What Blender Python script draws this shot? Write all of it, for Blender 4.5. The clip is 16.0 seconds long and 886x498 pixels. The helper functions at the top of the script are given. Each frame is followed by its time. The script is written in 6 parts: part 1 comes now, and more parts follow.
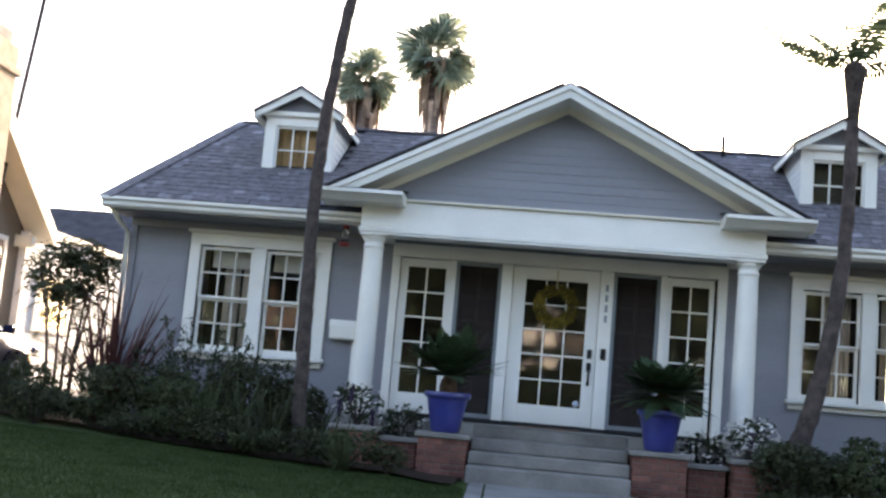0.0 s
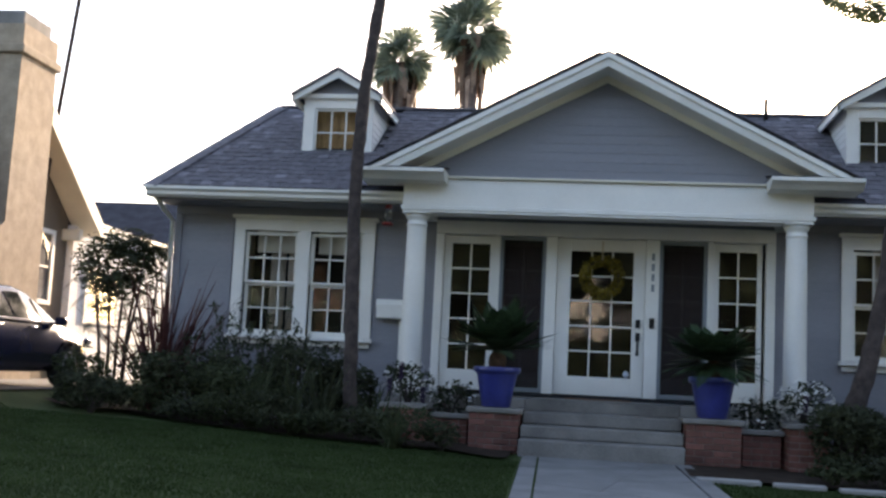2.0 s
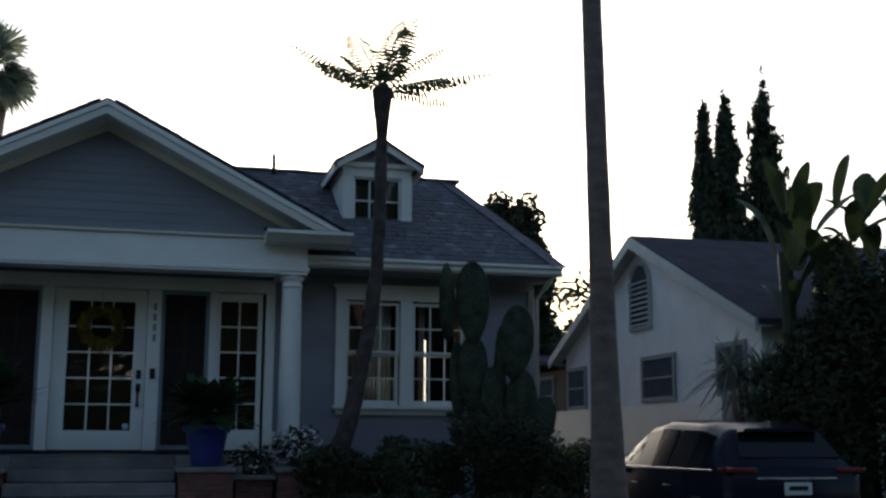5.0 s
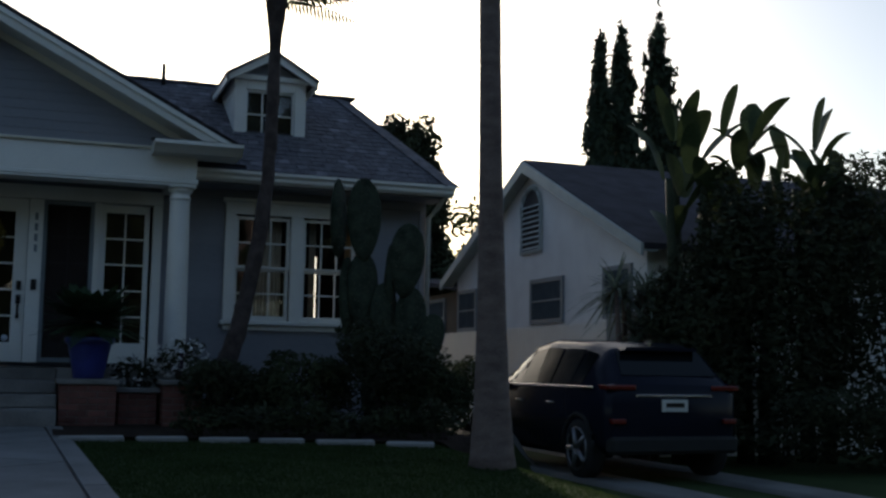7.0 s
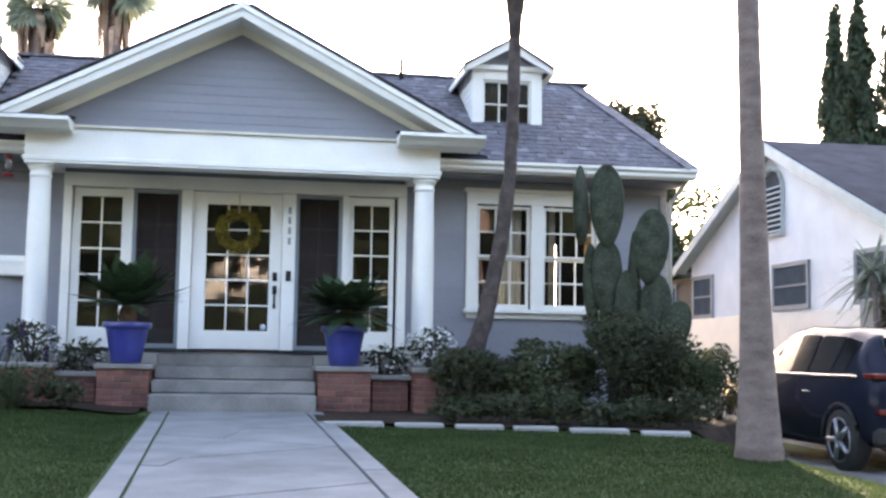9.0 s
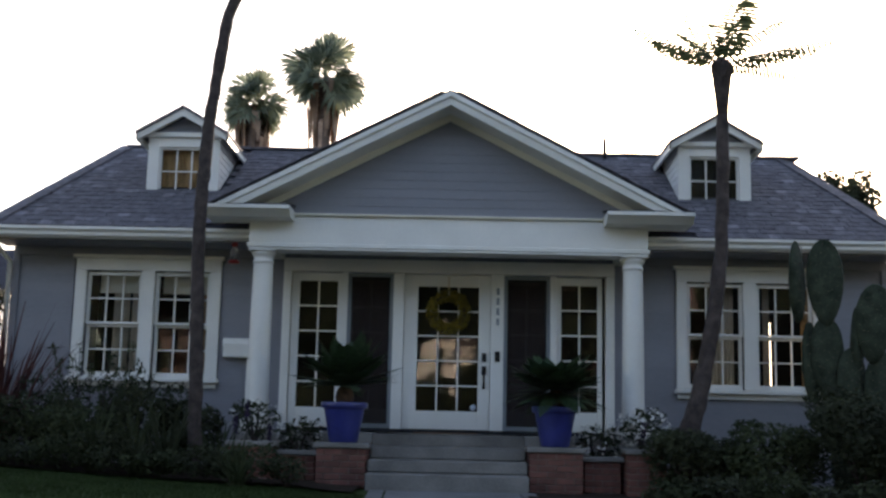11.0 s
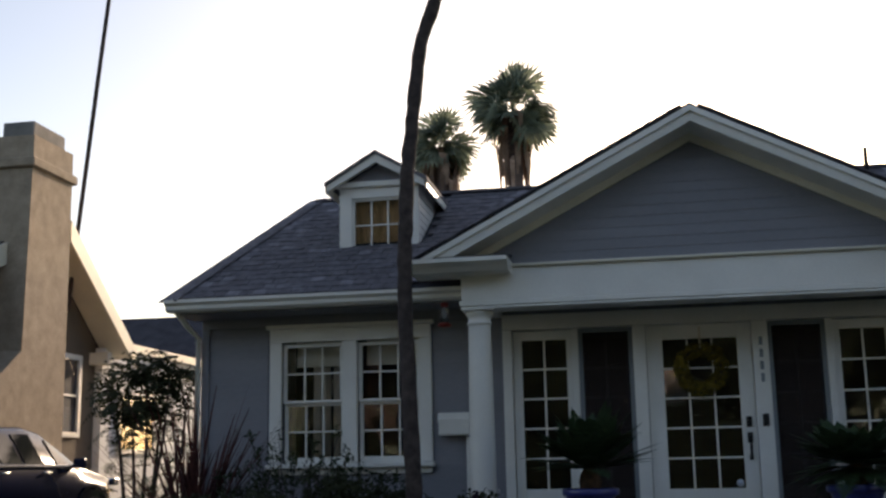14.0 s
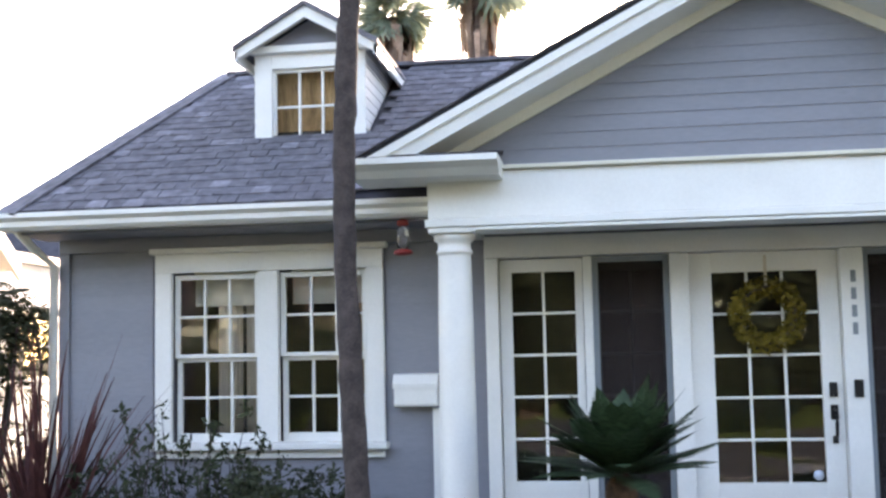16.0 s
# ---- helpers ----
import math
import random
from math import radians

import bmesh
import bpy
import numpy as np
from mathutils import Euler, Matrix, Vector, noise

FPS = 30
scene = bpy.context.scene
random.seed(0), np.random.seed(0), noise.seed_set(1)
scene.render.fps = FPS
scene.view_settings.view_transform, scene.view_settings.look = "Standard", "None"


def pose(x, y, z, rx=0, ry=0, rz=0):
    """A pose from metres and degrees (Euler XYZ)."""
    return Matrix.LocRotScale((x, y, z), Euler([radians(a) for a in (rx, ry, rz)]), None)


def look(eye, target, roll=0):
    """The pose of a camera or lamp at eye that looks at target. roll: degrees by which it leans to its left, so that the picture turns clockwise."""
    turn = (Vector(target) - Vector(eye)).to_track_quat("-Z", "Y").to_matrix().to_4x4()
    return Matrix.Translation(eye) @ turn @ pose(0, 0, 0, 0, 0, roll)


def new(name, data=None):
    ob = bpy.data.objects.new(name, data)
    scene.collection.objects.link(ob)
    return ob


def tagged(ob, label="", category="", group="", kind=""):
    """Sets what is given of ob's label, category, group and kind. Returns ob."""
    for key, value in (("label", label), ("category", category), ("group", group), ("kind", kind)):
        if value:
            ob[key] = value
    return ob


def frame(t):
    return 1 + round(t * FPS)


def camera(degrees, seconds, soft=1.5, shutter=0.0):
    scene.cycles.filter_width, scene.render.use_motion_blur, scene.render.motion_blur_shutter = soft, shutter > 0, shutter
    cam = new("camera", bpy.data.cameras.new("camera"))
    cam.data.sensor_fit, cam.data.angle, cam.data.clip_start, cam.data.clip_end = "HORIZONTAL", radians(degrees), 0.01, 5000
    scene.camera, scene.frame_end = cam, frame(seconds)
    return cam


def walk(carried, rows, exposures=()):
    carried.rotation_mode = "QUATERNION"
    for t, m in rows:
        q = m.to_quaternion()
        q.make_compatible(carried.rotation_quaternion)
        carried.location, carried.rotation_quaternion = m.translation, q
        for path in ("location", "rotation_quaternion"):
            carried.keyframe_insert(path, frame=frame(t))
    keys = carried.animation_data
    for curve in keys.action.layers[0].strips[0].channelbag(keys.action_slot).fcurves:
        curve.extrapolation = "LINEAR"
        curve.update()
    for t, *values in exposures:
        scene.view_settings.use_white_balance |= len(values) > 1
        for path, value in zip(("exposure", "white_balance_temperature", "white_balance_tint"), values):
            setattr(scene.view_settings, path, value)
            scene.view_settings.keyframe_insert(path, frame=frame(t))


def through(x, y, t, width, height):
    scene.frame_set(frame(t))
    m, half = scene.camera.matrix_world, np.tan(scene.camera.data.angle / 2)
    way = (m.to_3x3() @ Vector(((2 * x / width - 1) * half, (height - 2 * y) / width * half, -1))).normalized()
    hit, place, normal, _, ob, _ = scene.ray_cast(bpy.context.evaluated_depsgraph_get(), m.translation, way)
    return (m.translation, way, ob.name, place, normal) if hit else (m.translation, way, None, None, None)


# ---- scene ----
cam = camera(42.8, 16.0, soft=2.6)
YSTRETCH = 1.244                                   # metres of depth per unit of y below: a stretch fitted to the camera
PATH = [
    (0, (-0.010, -15.512, 0.857), (-0.212, -13.541, 1.123), 5.0),
    (0.5, (-0.035, -15.496, 0.820), (-0.349, -13.540, 1.090), 5.0),
    (1, (-0.072, -15.473, 0.808), (-0.439, -13.524, 1.067), 4.7),
    (1.5, (-0.066, -15.464, 0.810), (-0.426, -13.515, 1.074), 3.8),
    (2, (-0.033, -15.483, 0.808), (-0.307, -13.515, 1.034), 2.9),
    (2.5, (0.001, -15.493, 0.796), (-0.133, -13.513, 1.048), 2.9),
    (3, (0.119, -15.578, 0.787), (0.185, -13.597, 1.059), 0.8),
    (3.5, (0.192, -15.588, 0.771), (0.471, -13.628, 1.060), -2.1),
    (4, (0.380, -15.620, 0.780), (0.776, -13.688, 1.112), -2.2),
    (6.5, (0.713, -15.709, 0.795), (1.299, -13.818, 1.075), 2.5),
    (7, (0.711, -15.656, 0.672), (1.387, -13.785, 0.882), 0.9),
    (7.5, (0.790, -15.669, 0.602), (1.388, -13.770, 0.797), 0.9),
    (8, (0.720, -15.607, 0.596), (1.186, -13.669, 0.752), 1.1),
    (8.5, (0.561, -15.554, 0.538), (0.946, -13.596, 0.683), 2.4),
    (9, (0.349, -15.509, 0.674), (0.663, -13.542, 0.856), 0.9),
    (9.5, (0.250, -15.550, 0.668), (0.436, -13.577, 0.938), 3.4),
    (10, (0.242, -15.539, 0.651), (0.377, -13.567, 0.956), 3.2),
    (12.5, (0.063, -15.642, 0.656), (-0.217, -13.694, 1.014), 0.7),
    (13, (0.056, -15.603, 0.668), (-0.238, -13.663, 1.056), 1.1),
    (13.5, (-0.328, -14.508, 0.936), (-0.619, -12.566, 1.316), 0.3),
    (14, (-0.544, -13.409, 1.201), (-0.896, -11.477, 1.582), -1.1),
    (14.5, (-0.727, -12.388, 1.475), (-1.067, -10.452, 1.844), 0.0),
    (15, (-0.905, -11.408, 1.712), (-1.185, -9.451, 2.018), -0.8),
    (15.5, (-1.119, -10.431, 1.828), (-1.400, -8.467, 2.080), -1.1),
    (16, (-1.324, -9.505, 2.033), (-1.596, -7.532, 2.213), -1.2),
]
walk(cam, [(t, look(eye, target, roll)) for t, eye, target, roll in PATH],
     [(0, 2.5, 7500, 19), (0.5, 2.1, 7400, 19), (1.2, 1.93, 7400, 19), (2, 1.83, 7400, 19), (2.5, 2.3, 7400, 19), (3, 2.4, 7400, 19), (3.5, 2.12, 7200, 18), (4.1, 1.38, 6900, 15), (5.3, -0.4, 5800, 6), (6.3, -1.25, 4700, -2), (6.7, -0.95, 5100, 2), (7, -0.3, 6200, 9), (7.3, 0.25, 6500, 11), (7.6, 1.2, 6700, 15), (8, 2.2, 7100, 19), (8.6, 2.92, 7500, 21), (9, 3.15, 7500, 22), (10, 2.75, 7700, 25), (10.6, 1.9, 7400, 21), (12.3, 0.7, 7600, 18), (13.5, 0.6, 7600, 18), (14.3, 0.56, 7600, 18), (14.8, 0.73, 7500, 19), (15.2, 1.4, 7500, 20), (15.6, 2.5, 7600, 22), (16, 3.05, 7700, 23)])


# ---- world, sun, exposure ----
SUN_AZ, SUN_EL = radians(12), radians(17.5)      # from +y towards +x, above the horizon
world = bpy.data.worlds.new("world")
scene.world = world
world.use_nodes = True
wn = world.node_tree
bg = wn.nodes["Background"]
sky = wn.nodes.new("ShaderNodeTexSky")
sky.sky_type, sky.sun_disc = "NISHITA", False
sky.sun_elevation, sky.sun_rotation = SUN_EL, SUN_AZ
sky.air_density, sky.dust_density, sky.ozone_density = 1.0, 1.4, 1.2
wn.links.new(sky.outputs[0], bg.inputs[0])
bg.inputs[1].default_value = 0.15
sun = new("sun", bpy.data.lights.new("sun", "SUN"))
sun.data.energy, sun.data.angle, sun.data.color = 3.0, radians(0.6), (1.0, 0.86, 0.68)
sun.matrix_world = look((0, 0, 0), (-math.sin(SUN_AZ) * math.cos(SUN_EL), -math.cos(SUN_AZ) * math.cos(SUN_EL), -math.sin(SUN_EL)))

# ---- materials ----
MATS = {}


def mat(name, base, rough=0.7, var=0.12, scale=6.0, bump=0.2, fine=60.0, metal=0.0, rnd=0.0, island=0.0, spec=0.5, second=None, coat=0.0, stretch=(1, 1, 1), fleck=0.0):
    """Paint, wood, stone: base colour varied at two scales by noise, fine relief, and by piece."""
    m = bpy.data.materials.new(name)
    m.use_nodes = True
    n, l = m.node_tree.nodes, m.node_tree.links
    p = n["Principled BSDF"]
    p.inputs["Roughness"].default_value, p.inputs["Metallic"].default_value = rough, metal
    p.inputs["Specular IOR Level"].default_value = spec
    p.inputs["Coat Weight"].default_value = coat
    mp = n.new("ShaderNodeMapping")
    mp.inputs["Scale"].default_value = stretch
    geo = n.new("ShaderNodeNewGeometry")
    l.new(geo.outputs["Position"], mp.inputs[0])
    a, b = n.new("ShaderNodeTexNoise"), n.new("ShaderNodeTexNoise")
    a.inputs["Scale"].default_value, b.inputs["Scale"].default_value = scale, fine
    a.inputs["Detail"].default_value, b.inputs["Detail"].default_value = 4, 3
    l.new(mp.outputs[0], a.inputs[0]), l.new(mp.outputs[0], b.inputs[0])
    add = n.new("ShaderNodeMath")
    add.operation = "MULTIPLY_ADD"
    add.inputs[1].default_value = 0.65
    half = n.new("ShaderNodeMath")
    half.operation = "MULTIPLY"
    half.inputs[1].default_value = 0.35
    l.new(b.outputs[0], half.inputs[0])
    l.new(a.outputs[0], add.inputs[0]), l.new(half.outputs[0], add.inputs[2])
    ramp = n.new("ShaderNodeValToRGB")
    lo = [c * (1 - 2.2 * var) for c in base]
    hi = [min(1, c * (1 + 2.2 * var)) for c in (second or base)]
    ramp.color_ramp.elements[0].position, ramp.color_ramp.elements[1].position = 0.3, 0.7
    ramp.color_ramp.elements[0].color, ramp.color_ramp.elements[1].color = (*lo, 1), (*hi, 1)
    l.new(add.outputs[0], ramp.inputs[0])
    out = ramp.outputs[0]
    for amount, source, low in ((rnd, "object", 0.0), (island, "island", 0.0), (fleck, "object", 0.86), (fleck, "island", 0.86)):
        if amount:
            src = n.new("ShaderNodeObjectInfo").outputs["Random"] if source == "object" else geo.outputs["Random Per Island"]
            mr = n.new("ShaderNodeMapRange")
            mr.inputs["From Min"].default_value = low  # flecks: only the palest few pieces
            mr.inputs["To Min"].default_value, mr.inputs["To Max"].default_value = 1 - amount if not low else 1, 1 + amount
            l.new(src, mr.inputs[0])
            mx = n.new("ShaderNodeVectorMath")
            mx.operation = "SCALE"
            l.new(out, mx.inputs[0]), l.new(mr.outputs[0], mx.inputs["Scale"])
            out = mx.outputs[0]
    l.new(out, p.inputs["Base Color"])
    if bump:
        bp = n.new("ShaderNodeBump")
        bp.inputs["Strength"].default_value, bp.inputs["Distance"].default_value = bump, 0.01
        l.new(add.outputs[0], bp.inputs["Height"])
        l.new(bp.outputs[0], p.inputs["Normal"])
    MATS[name] = m
    return m


def leafmat(name, base, second, through=0.35, rough=0.5, island=0.35):
    """Leaves: two greens by leaf, part of the light passes through."""
    m = mat(name, base, rough, 0.15, 2.0, 0.0, 20, island=island, second=second)
    n, l = m.node_tree.nodes, m.node_tree.links
    p, out = n["Principled BSDF"], n["Material Output"]
    p.inputs["Specular IOR Level"].default_value = 0.2
    tr, mix = n.new("ShaderNodeBsdfTranslucent"), n.new("ShaderNodeMixShader")
    mix.inputs[0].default_value = through
    src = p.inputs["Base Color"].links[0].from_socket
    l.new(src, tr.inputs[0])
    l.new(p.outputs[0], mix.inputs[1]), l.new(tr.outputs[0], mix.inputs[2]), l.new(mix.outputs[0], out.inputs[0])
    return m


def glassmat(name, tint=(1, 1, 1), rough=0.0):
    m = bpy.data.materials.new(name)
    m.use_nodes = True
    p = m.node_tree.nodes["Principled BSDF"]
    p.inputs["Base Color"].default_value = (*tint, 1)
    p.inputs["Transmission Weight"].default_value, p.inputs["Roughness"].default_value, p.inputs["IOR"].default_value = 1.0, rough, 1.5
    n, l = m.node_tree.nodes, m.node_tree.links
    nz, bp = n.new("ShaderNodeTexNoise"), n.new("ShaderNodeBump")
    nz.inputs["Scale"].default_value = 2.5
    bp.inputs["Strength"].default_value, bp.inputs["Distance"].default_value = 0.14, 0.02
    l.new(n.new("ShaderNodeNewGeometry").outputs["Position"], nz.inputs[0])
    l.new(nz.outputs[0], bp.inputs["Height"]), l.new(bp.outputs[0], p.inputs["Normal"])
    return m


SIDING = mat("grey_siding_paint", (0.23, 0.234, 0.267), 0.6, 0.06, 1.5, 0.1, 50, rnd=0.035, stretch=(0.3, 1, 1))
WHITE = mat("white_trim_paint", (0.80, 0.79, 0.75), 0.45, 0.03, 2.0, 0.06, 40)
CREAM = mat("cream_soffit_paint", (0.74, 0.70, 0.585), 0.55, 0.04, 2.0, 0.06, 40)
SHINGLE = mat("asphalt_shingle", (0.122, 0.117, 0.131), 0.9, 0.22, 9.0, 0.6, 120, rnd=0.08, island=0.09, spec=0.2, fleck=0.6)
ROOFBASE = mat("roof_underlay", (0.06, 0.058, 0.068), 0.95, 0.15, 3.0, 0.3, 80, spec=0.1)
CONCRETE = mat("porch_concrete", (0.19, 0.182, 0.174), 0.85, 0.2, 2.5, 0.35, 70, rnd=0.08)
WALKMAT = mat("walk_concrete", (0.178, 0.178, 0.178), 0.8, 0.14, 2.2, 0.25, 60, rnd=0.06)
PAVE = mat("sidewalk_concrete", (0.30, 0.295, 0.285), 0.85, 0.12, 1.5, 0.3, 60)
DRIVE = mat("driveway_concrete", (0.17, 0.165, 0.155), 0.9, 0.18, 1.2, 0.35, 60)
ASPHALT = mat("road_asphalt", (0.05, 0.05, 0.052), 0.9, 0.15, 1.5, 0.5, 120)
BRICK = mat("red_brick", (0.165, 0.066, 0.052), 0.85, 0.18, 9, 0.5, 90, rnd=0.28)
MORTAR = mat("mortar", (0.22, 0.18, 0.16), 0.9, 0.1, 9, 0.4, 90)
SOIL = mat("bed_soil", (0.04, 0.03, 0.024), 0.95, 0.25, 5, 0.8, 60, spec=0.05)
LAWN = mat("lawn_turf", (0.037, 0.057, 0.019), 0.95, 0.14, 1.2, 0.4, 40, second=(0.044, 0.065, 0.023), spec=0.1)
GRASS = leafmat("grass_blades", (0.038, 0.062, 0.02), (0.043, 0.068, 0.024), 0.5, 0.95, 0.04)
STUCCO = mat("white_stucco", (0.86, 0.86, 0.85), 0.9, 0.04, 2.0, 0.4, 40)
TANSTUCCO = mat("tan_stucco", (0.17, 0.135, 0.1), 0.9, 0.06, 2.0, 0.4, 40)
CHIMNEY = mat("chimney_stucco", (0.35, 0.28, 0.21), 0.9, 0.12, 5.0, 0.6, 30)
GREYTRIM = mat("grey_window_paint", (0.22, 0.25, 0.27), 0.6, 0.06, 3, 0.1, 40)
BARK = mat("palm_bark", (0.142, 0.098, 0.088), 0.95, 0.16, 4, 0.5, 40, second=(0.185, 0.142, 0.126), stretch=(1, 1, 2.5))
FERNBARK = mat("tree_fern_bark", (0.06, 0.045, 0.042), 0.95, 0.3, 9, 1.0, 60)
PALETRIM = mat("pale_grey_green_paint", (0.42, 0.47, 0.46), 0.6, 0.06, 3, 0.1, 40)
# opaque grey-blue pane colour without gloss
MATTPANE = mat("screened_pane_matt", (0.085, 0.105, 0.12), 0.95, 0.1, 3, 0.0, 30, spec=0.0)
GLASS = glassmat("window_glass")
CARGLASS = mat("car_glass", (0.008, 0.010, 0.011), 0.08, 0.05, 2, 0.0, 30, spec=0.22)
# near-black in place of unlit rooms: shade put into the colour
SHADEBLACK = mat("near_black_shade", (0.018, 0.018, 0.02), 0.9, 0.1, 2, 0.1, 20)
CURTAIN = mat("cream_curtain", (0.62, 0.55, 0.45), 0.9, 0.08, 4, 0.1, 30)
BROWNCURT = mat("brown_drape", (0.30, 0.15, 0.06), 0.85, 0.25, 5, 0.2, 30, second=(0.5, 0.31, 0.15), stretch=(3, 1, 0.5))
# flat dark colour for the shade behind side panes and louvres
SHADEBACK = mat("shade_backing_dark", (0.05, 0.05, 0.055), 0.8, 0.1, 4, 0.1, 200)
def screenmat():
    """Insect screen: fine dark wire, part of the view passes between."""
    m = mat("insect_screen", (0.03, 0.02, 0.018), 0.9, 0.1, 4, 0.0, 200)
    n, l = m.node_tree.nodes, m.node_tree.links
    tr, mix = n.new("ShaderNodeBsdfTransparent"), n.new("ShaderNodeMixShader")
    mix.inputs[0].default_value = 0.4
    l.new(n["Principled BSDF"].outputs[0], mix.inputs[1]), l.new(tr.outputs[0], mix.inputs[2]), l.new(mix.outputs[0], n["Material Output"].inputs[0])
    return m


WIRE = screenmat()
BLACK = mat("black_iron", (0.02, 0.02, 0.02), 0.45, 0.1, 8, 0.1, 60, metal=0.6)
GLAZE = mat("cobalt_glaze", (0.032, 0.042, 0.21), 0.3, 0.10, 5, 0.08, 30, coat=0.4)
RED = mat("red_plastic", (0.24, 0.02, 0.018), 0.35, 0.05, 5, 0.0, 30)
CARPAINT = mat("dark_blue_car_paint", (0.011, 0.015, 0.042), 0.16, 0.05, 2, 0.0, 30, spec=0.22)
CARPAINT2 = mat("charcoal_car_paint", (0.013, 0.015, 0.026), 0.2, 0.05, 2, 0.0, 30, spec=0.12)
RUBBER = mat("tyre_rubber", (0.02, 0.02, 0.02), 0.85, 0.1, 8, 0.2, 60)
RIM = mat("grey_alloy_rim", (0.28, 0.28, 0.3), 0.4, 0.08, 5, 0.0, 30, metal=0.8)
CHROME = mat("alloy_metal", (0.6, 0.6, 0.62), 0.25, 0.05, 5, 0.0, 30, metal=1.0)
TAIL = mat("tail_lamp_plastic", (0.13, 0.009, 0.007), 0.2, 0.05, 5, 0.0, 30, coat=0.6)
PLATE = mat("plate_white", (0.65, 0.65, 0.62), 0.5, 0.03, 8, 0.0, 30)
LEAF = leafmat("shrub_leaf", (0.038, 0.05, 0.026), (0.064, 0.078, 0.04), 0.35, 0.8)
LEAFDARK = leafmat("dark_shrub_leaf", (0.036, 0.043, 0.026), (0.055, 0.064, 0.036), 0.25, 0.8)
# brighter, yellower leaf: sunlight on the crowns is put into this colour
LEAFSUN = leafmat("sunlit_tone_leaf", (0.09, 0.115, 0.035), (0.15, 0.17, 0.055), 0.35)
CYPRESS = leafmat("cypress_leaf", (0.02, 0.032, 0.02), (0.038, 0.05, 0.03), 0.08, 0.8)
PALMLEAF = leafmat("palm_leaf", (0.115, 0.155, 0.12), (0.2, 0.235, 0.18), 0.45, 0.5)
SKIRT = leafmat("dry_palm_skirt", (0.22, 0.145, 0.11), (0.33, 0.235, 0.185), 0.2)
FERN = leafmat("tree_fern_frond", (0.045, 0.07, 0.038), (0.075, 0.10, 0.055), 0.38, 0.7)
BANANA = leafmat("banana_leaf", (0.024, 0.042, 0.018), (0.048, 0.066, 0.028), 0.2)
SAGO = leafmat("sago_frond", (0.022, 0.045, 0.022), (0.04, 0.07, 0.035), 0.15)
REDLEAF = leafmat("red_flax_leaf", (0.05, 0.02, 0.022), (0.10, 0.04, 0.036), 0.2)
WREATH = leafmat("wreath_leaf", (0.10, 0.075, 0.012), (0.22, 0.165, 0.03), 0.2)
PURPLE = leafmat("purple_flower", (0.03, 0.018, 0.04), (0.06, 0.035, 0.08), 0.15)
PETAL = leafmat("white_petal", (0.75, 0.74, 0.70), (0.8, 0.8, 0.78), 0.2, island=0.05)
CACTUS = mat("cactus_skin", (0.026, 0.037, 0.023), 0.9, 0.22, 6, 0.5, 40, second=(0.04, 0.05, 0.034), spec=0.2)
SPINE = mat("cactus_spine", (0.12, 0.11, 0.075), 0.8, 0.1, 8, 0.0, 40)


# ---- mesh tools ----
def put(name, bm, material, parent=None, label="", smooth=False):
    me = bpy.data.meshes.new(name)
    bm.to_mesh(me)
    bm.free()
    me.materials.append(material)
    if smooth:
        me.polygons.foreach_set("use_smooth", [True] * len(me.polygons))
    ob = new(name, me)
    ob.parent = parent
    if label:
        ob["label"] = label
    return ob


part = put


def raw(name, verts, faces, material, parent=None, label="", smooth=False):
    me = bpy.data.meshes.new(name)
    me.from_pydata(verts, [], faces)
    me.materials.append(material)
    if smooth:
        me.polygons.foreach_set("use_smooth", [True] * len(me.polygons))
    ob = new(name, me)
    ob.parent = parent
    if label:
        ob["label"] = label
    return ob


def thing(name, loc=(0, 0, 0), rz=0.0, label="", category="", group="", kind=""):
    ob = new(name)
    ob.empty_display_size = 0.2
    ob.matrix_world = pose(loc[0], loc[1] * YSTRETCH, loc[2], 0, 0, rz)
    return tagged(ob, label, category, group, kind)


def solid(bm, x0, x1, y0, y1, z0, z1):
    m = Matrix.Translation(((x0 + x1) / 2, (y0 + y1) / 2, (z0 + z1) / 2)) @ Matrix.Diagonal((x1 - x0, y1 - y0, z1 - z0, 1))
    return bmesh.ops.create_cube(bm, size=1, matrix=m)["verts"]


def soften(bm, w=0.006, seg=1):
    bmesh.ops.bevel(bm, geom=bm.edges[:], offset=w, segments=seg, affect="EDGES", profile=0.5)


def block(name, box, material, parent=None, w=0.006, label=""):
    bm = bmesh.new()
    solid(bm, *box)
    if w:
        soften(bm, w)
    return part(name, bm, material, parent, label)


def blocks(name, boxes, material, parent=None, w=0.0, label=""):
    return [block(name, b, material, parent, w, label) for b in boxes]


def prism(bm, poly, y0, y1):
    """A polygon in x, z drawn out along y."""
    a = [bm.verts.new((x, y0, z)) for x, z in poly]
    b = [bm.verts.new((x, y1, z)) for x, z in poly]
    n = len(poly)
    bm.faces.new(a)
    bm.faces.new(b[::-1])
    for i in range(n):
        bm.faces.new((a[i], b[i], b[(i + 1) % n], a[(i + 1) % n]))
    bmesh.ops.recalc_face_normals(bm, faces=bm.faces[:])


def prism_x(bm, poly, x0, x1):
    """A polygon in y, z drawn out along x."""
    a = [bm.verts.new((x0, y, z)) for y, z in poly]
    b = [bm.verts.new((x1, y, z)) for y, z in poly]
    n = len(poly)
    bm.faces.new(a)
    bm.faces.new(b[::-1])
    for i in range(n):
        bm.faces.new((a[i], b[i], b[(i + 1) % n], a[(i + 1) % n]))
    bmesh.ops.recalc_face_normals(bm, faces=bm.faces[:])


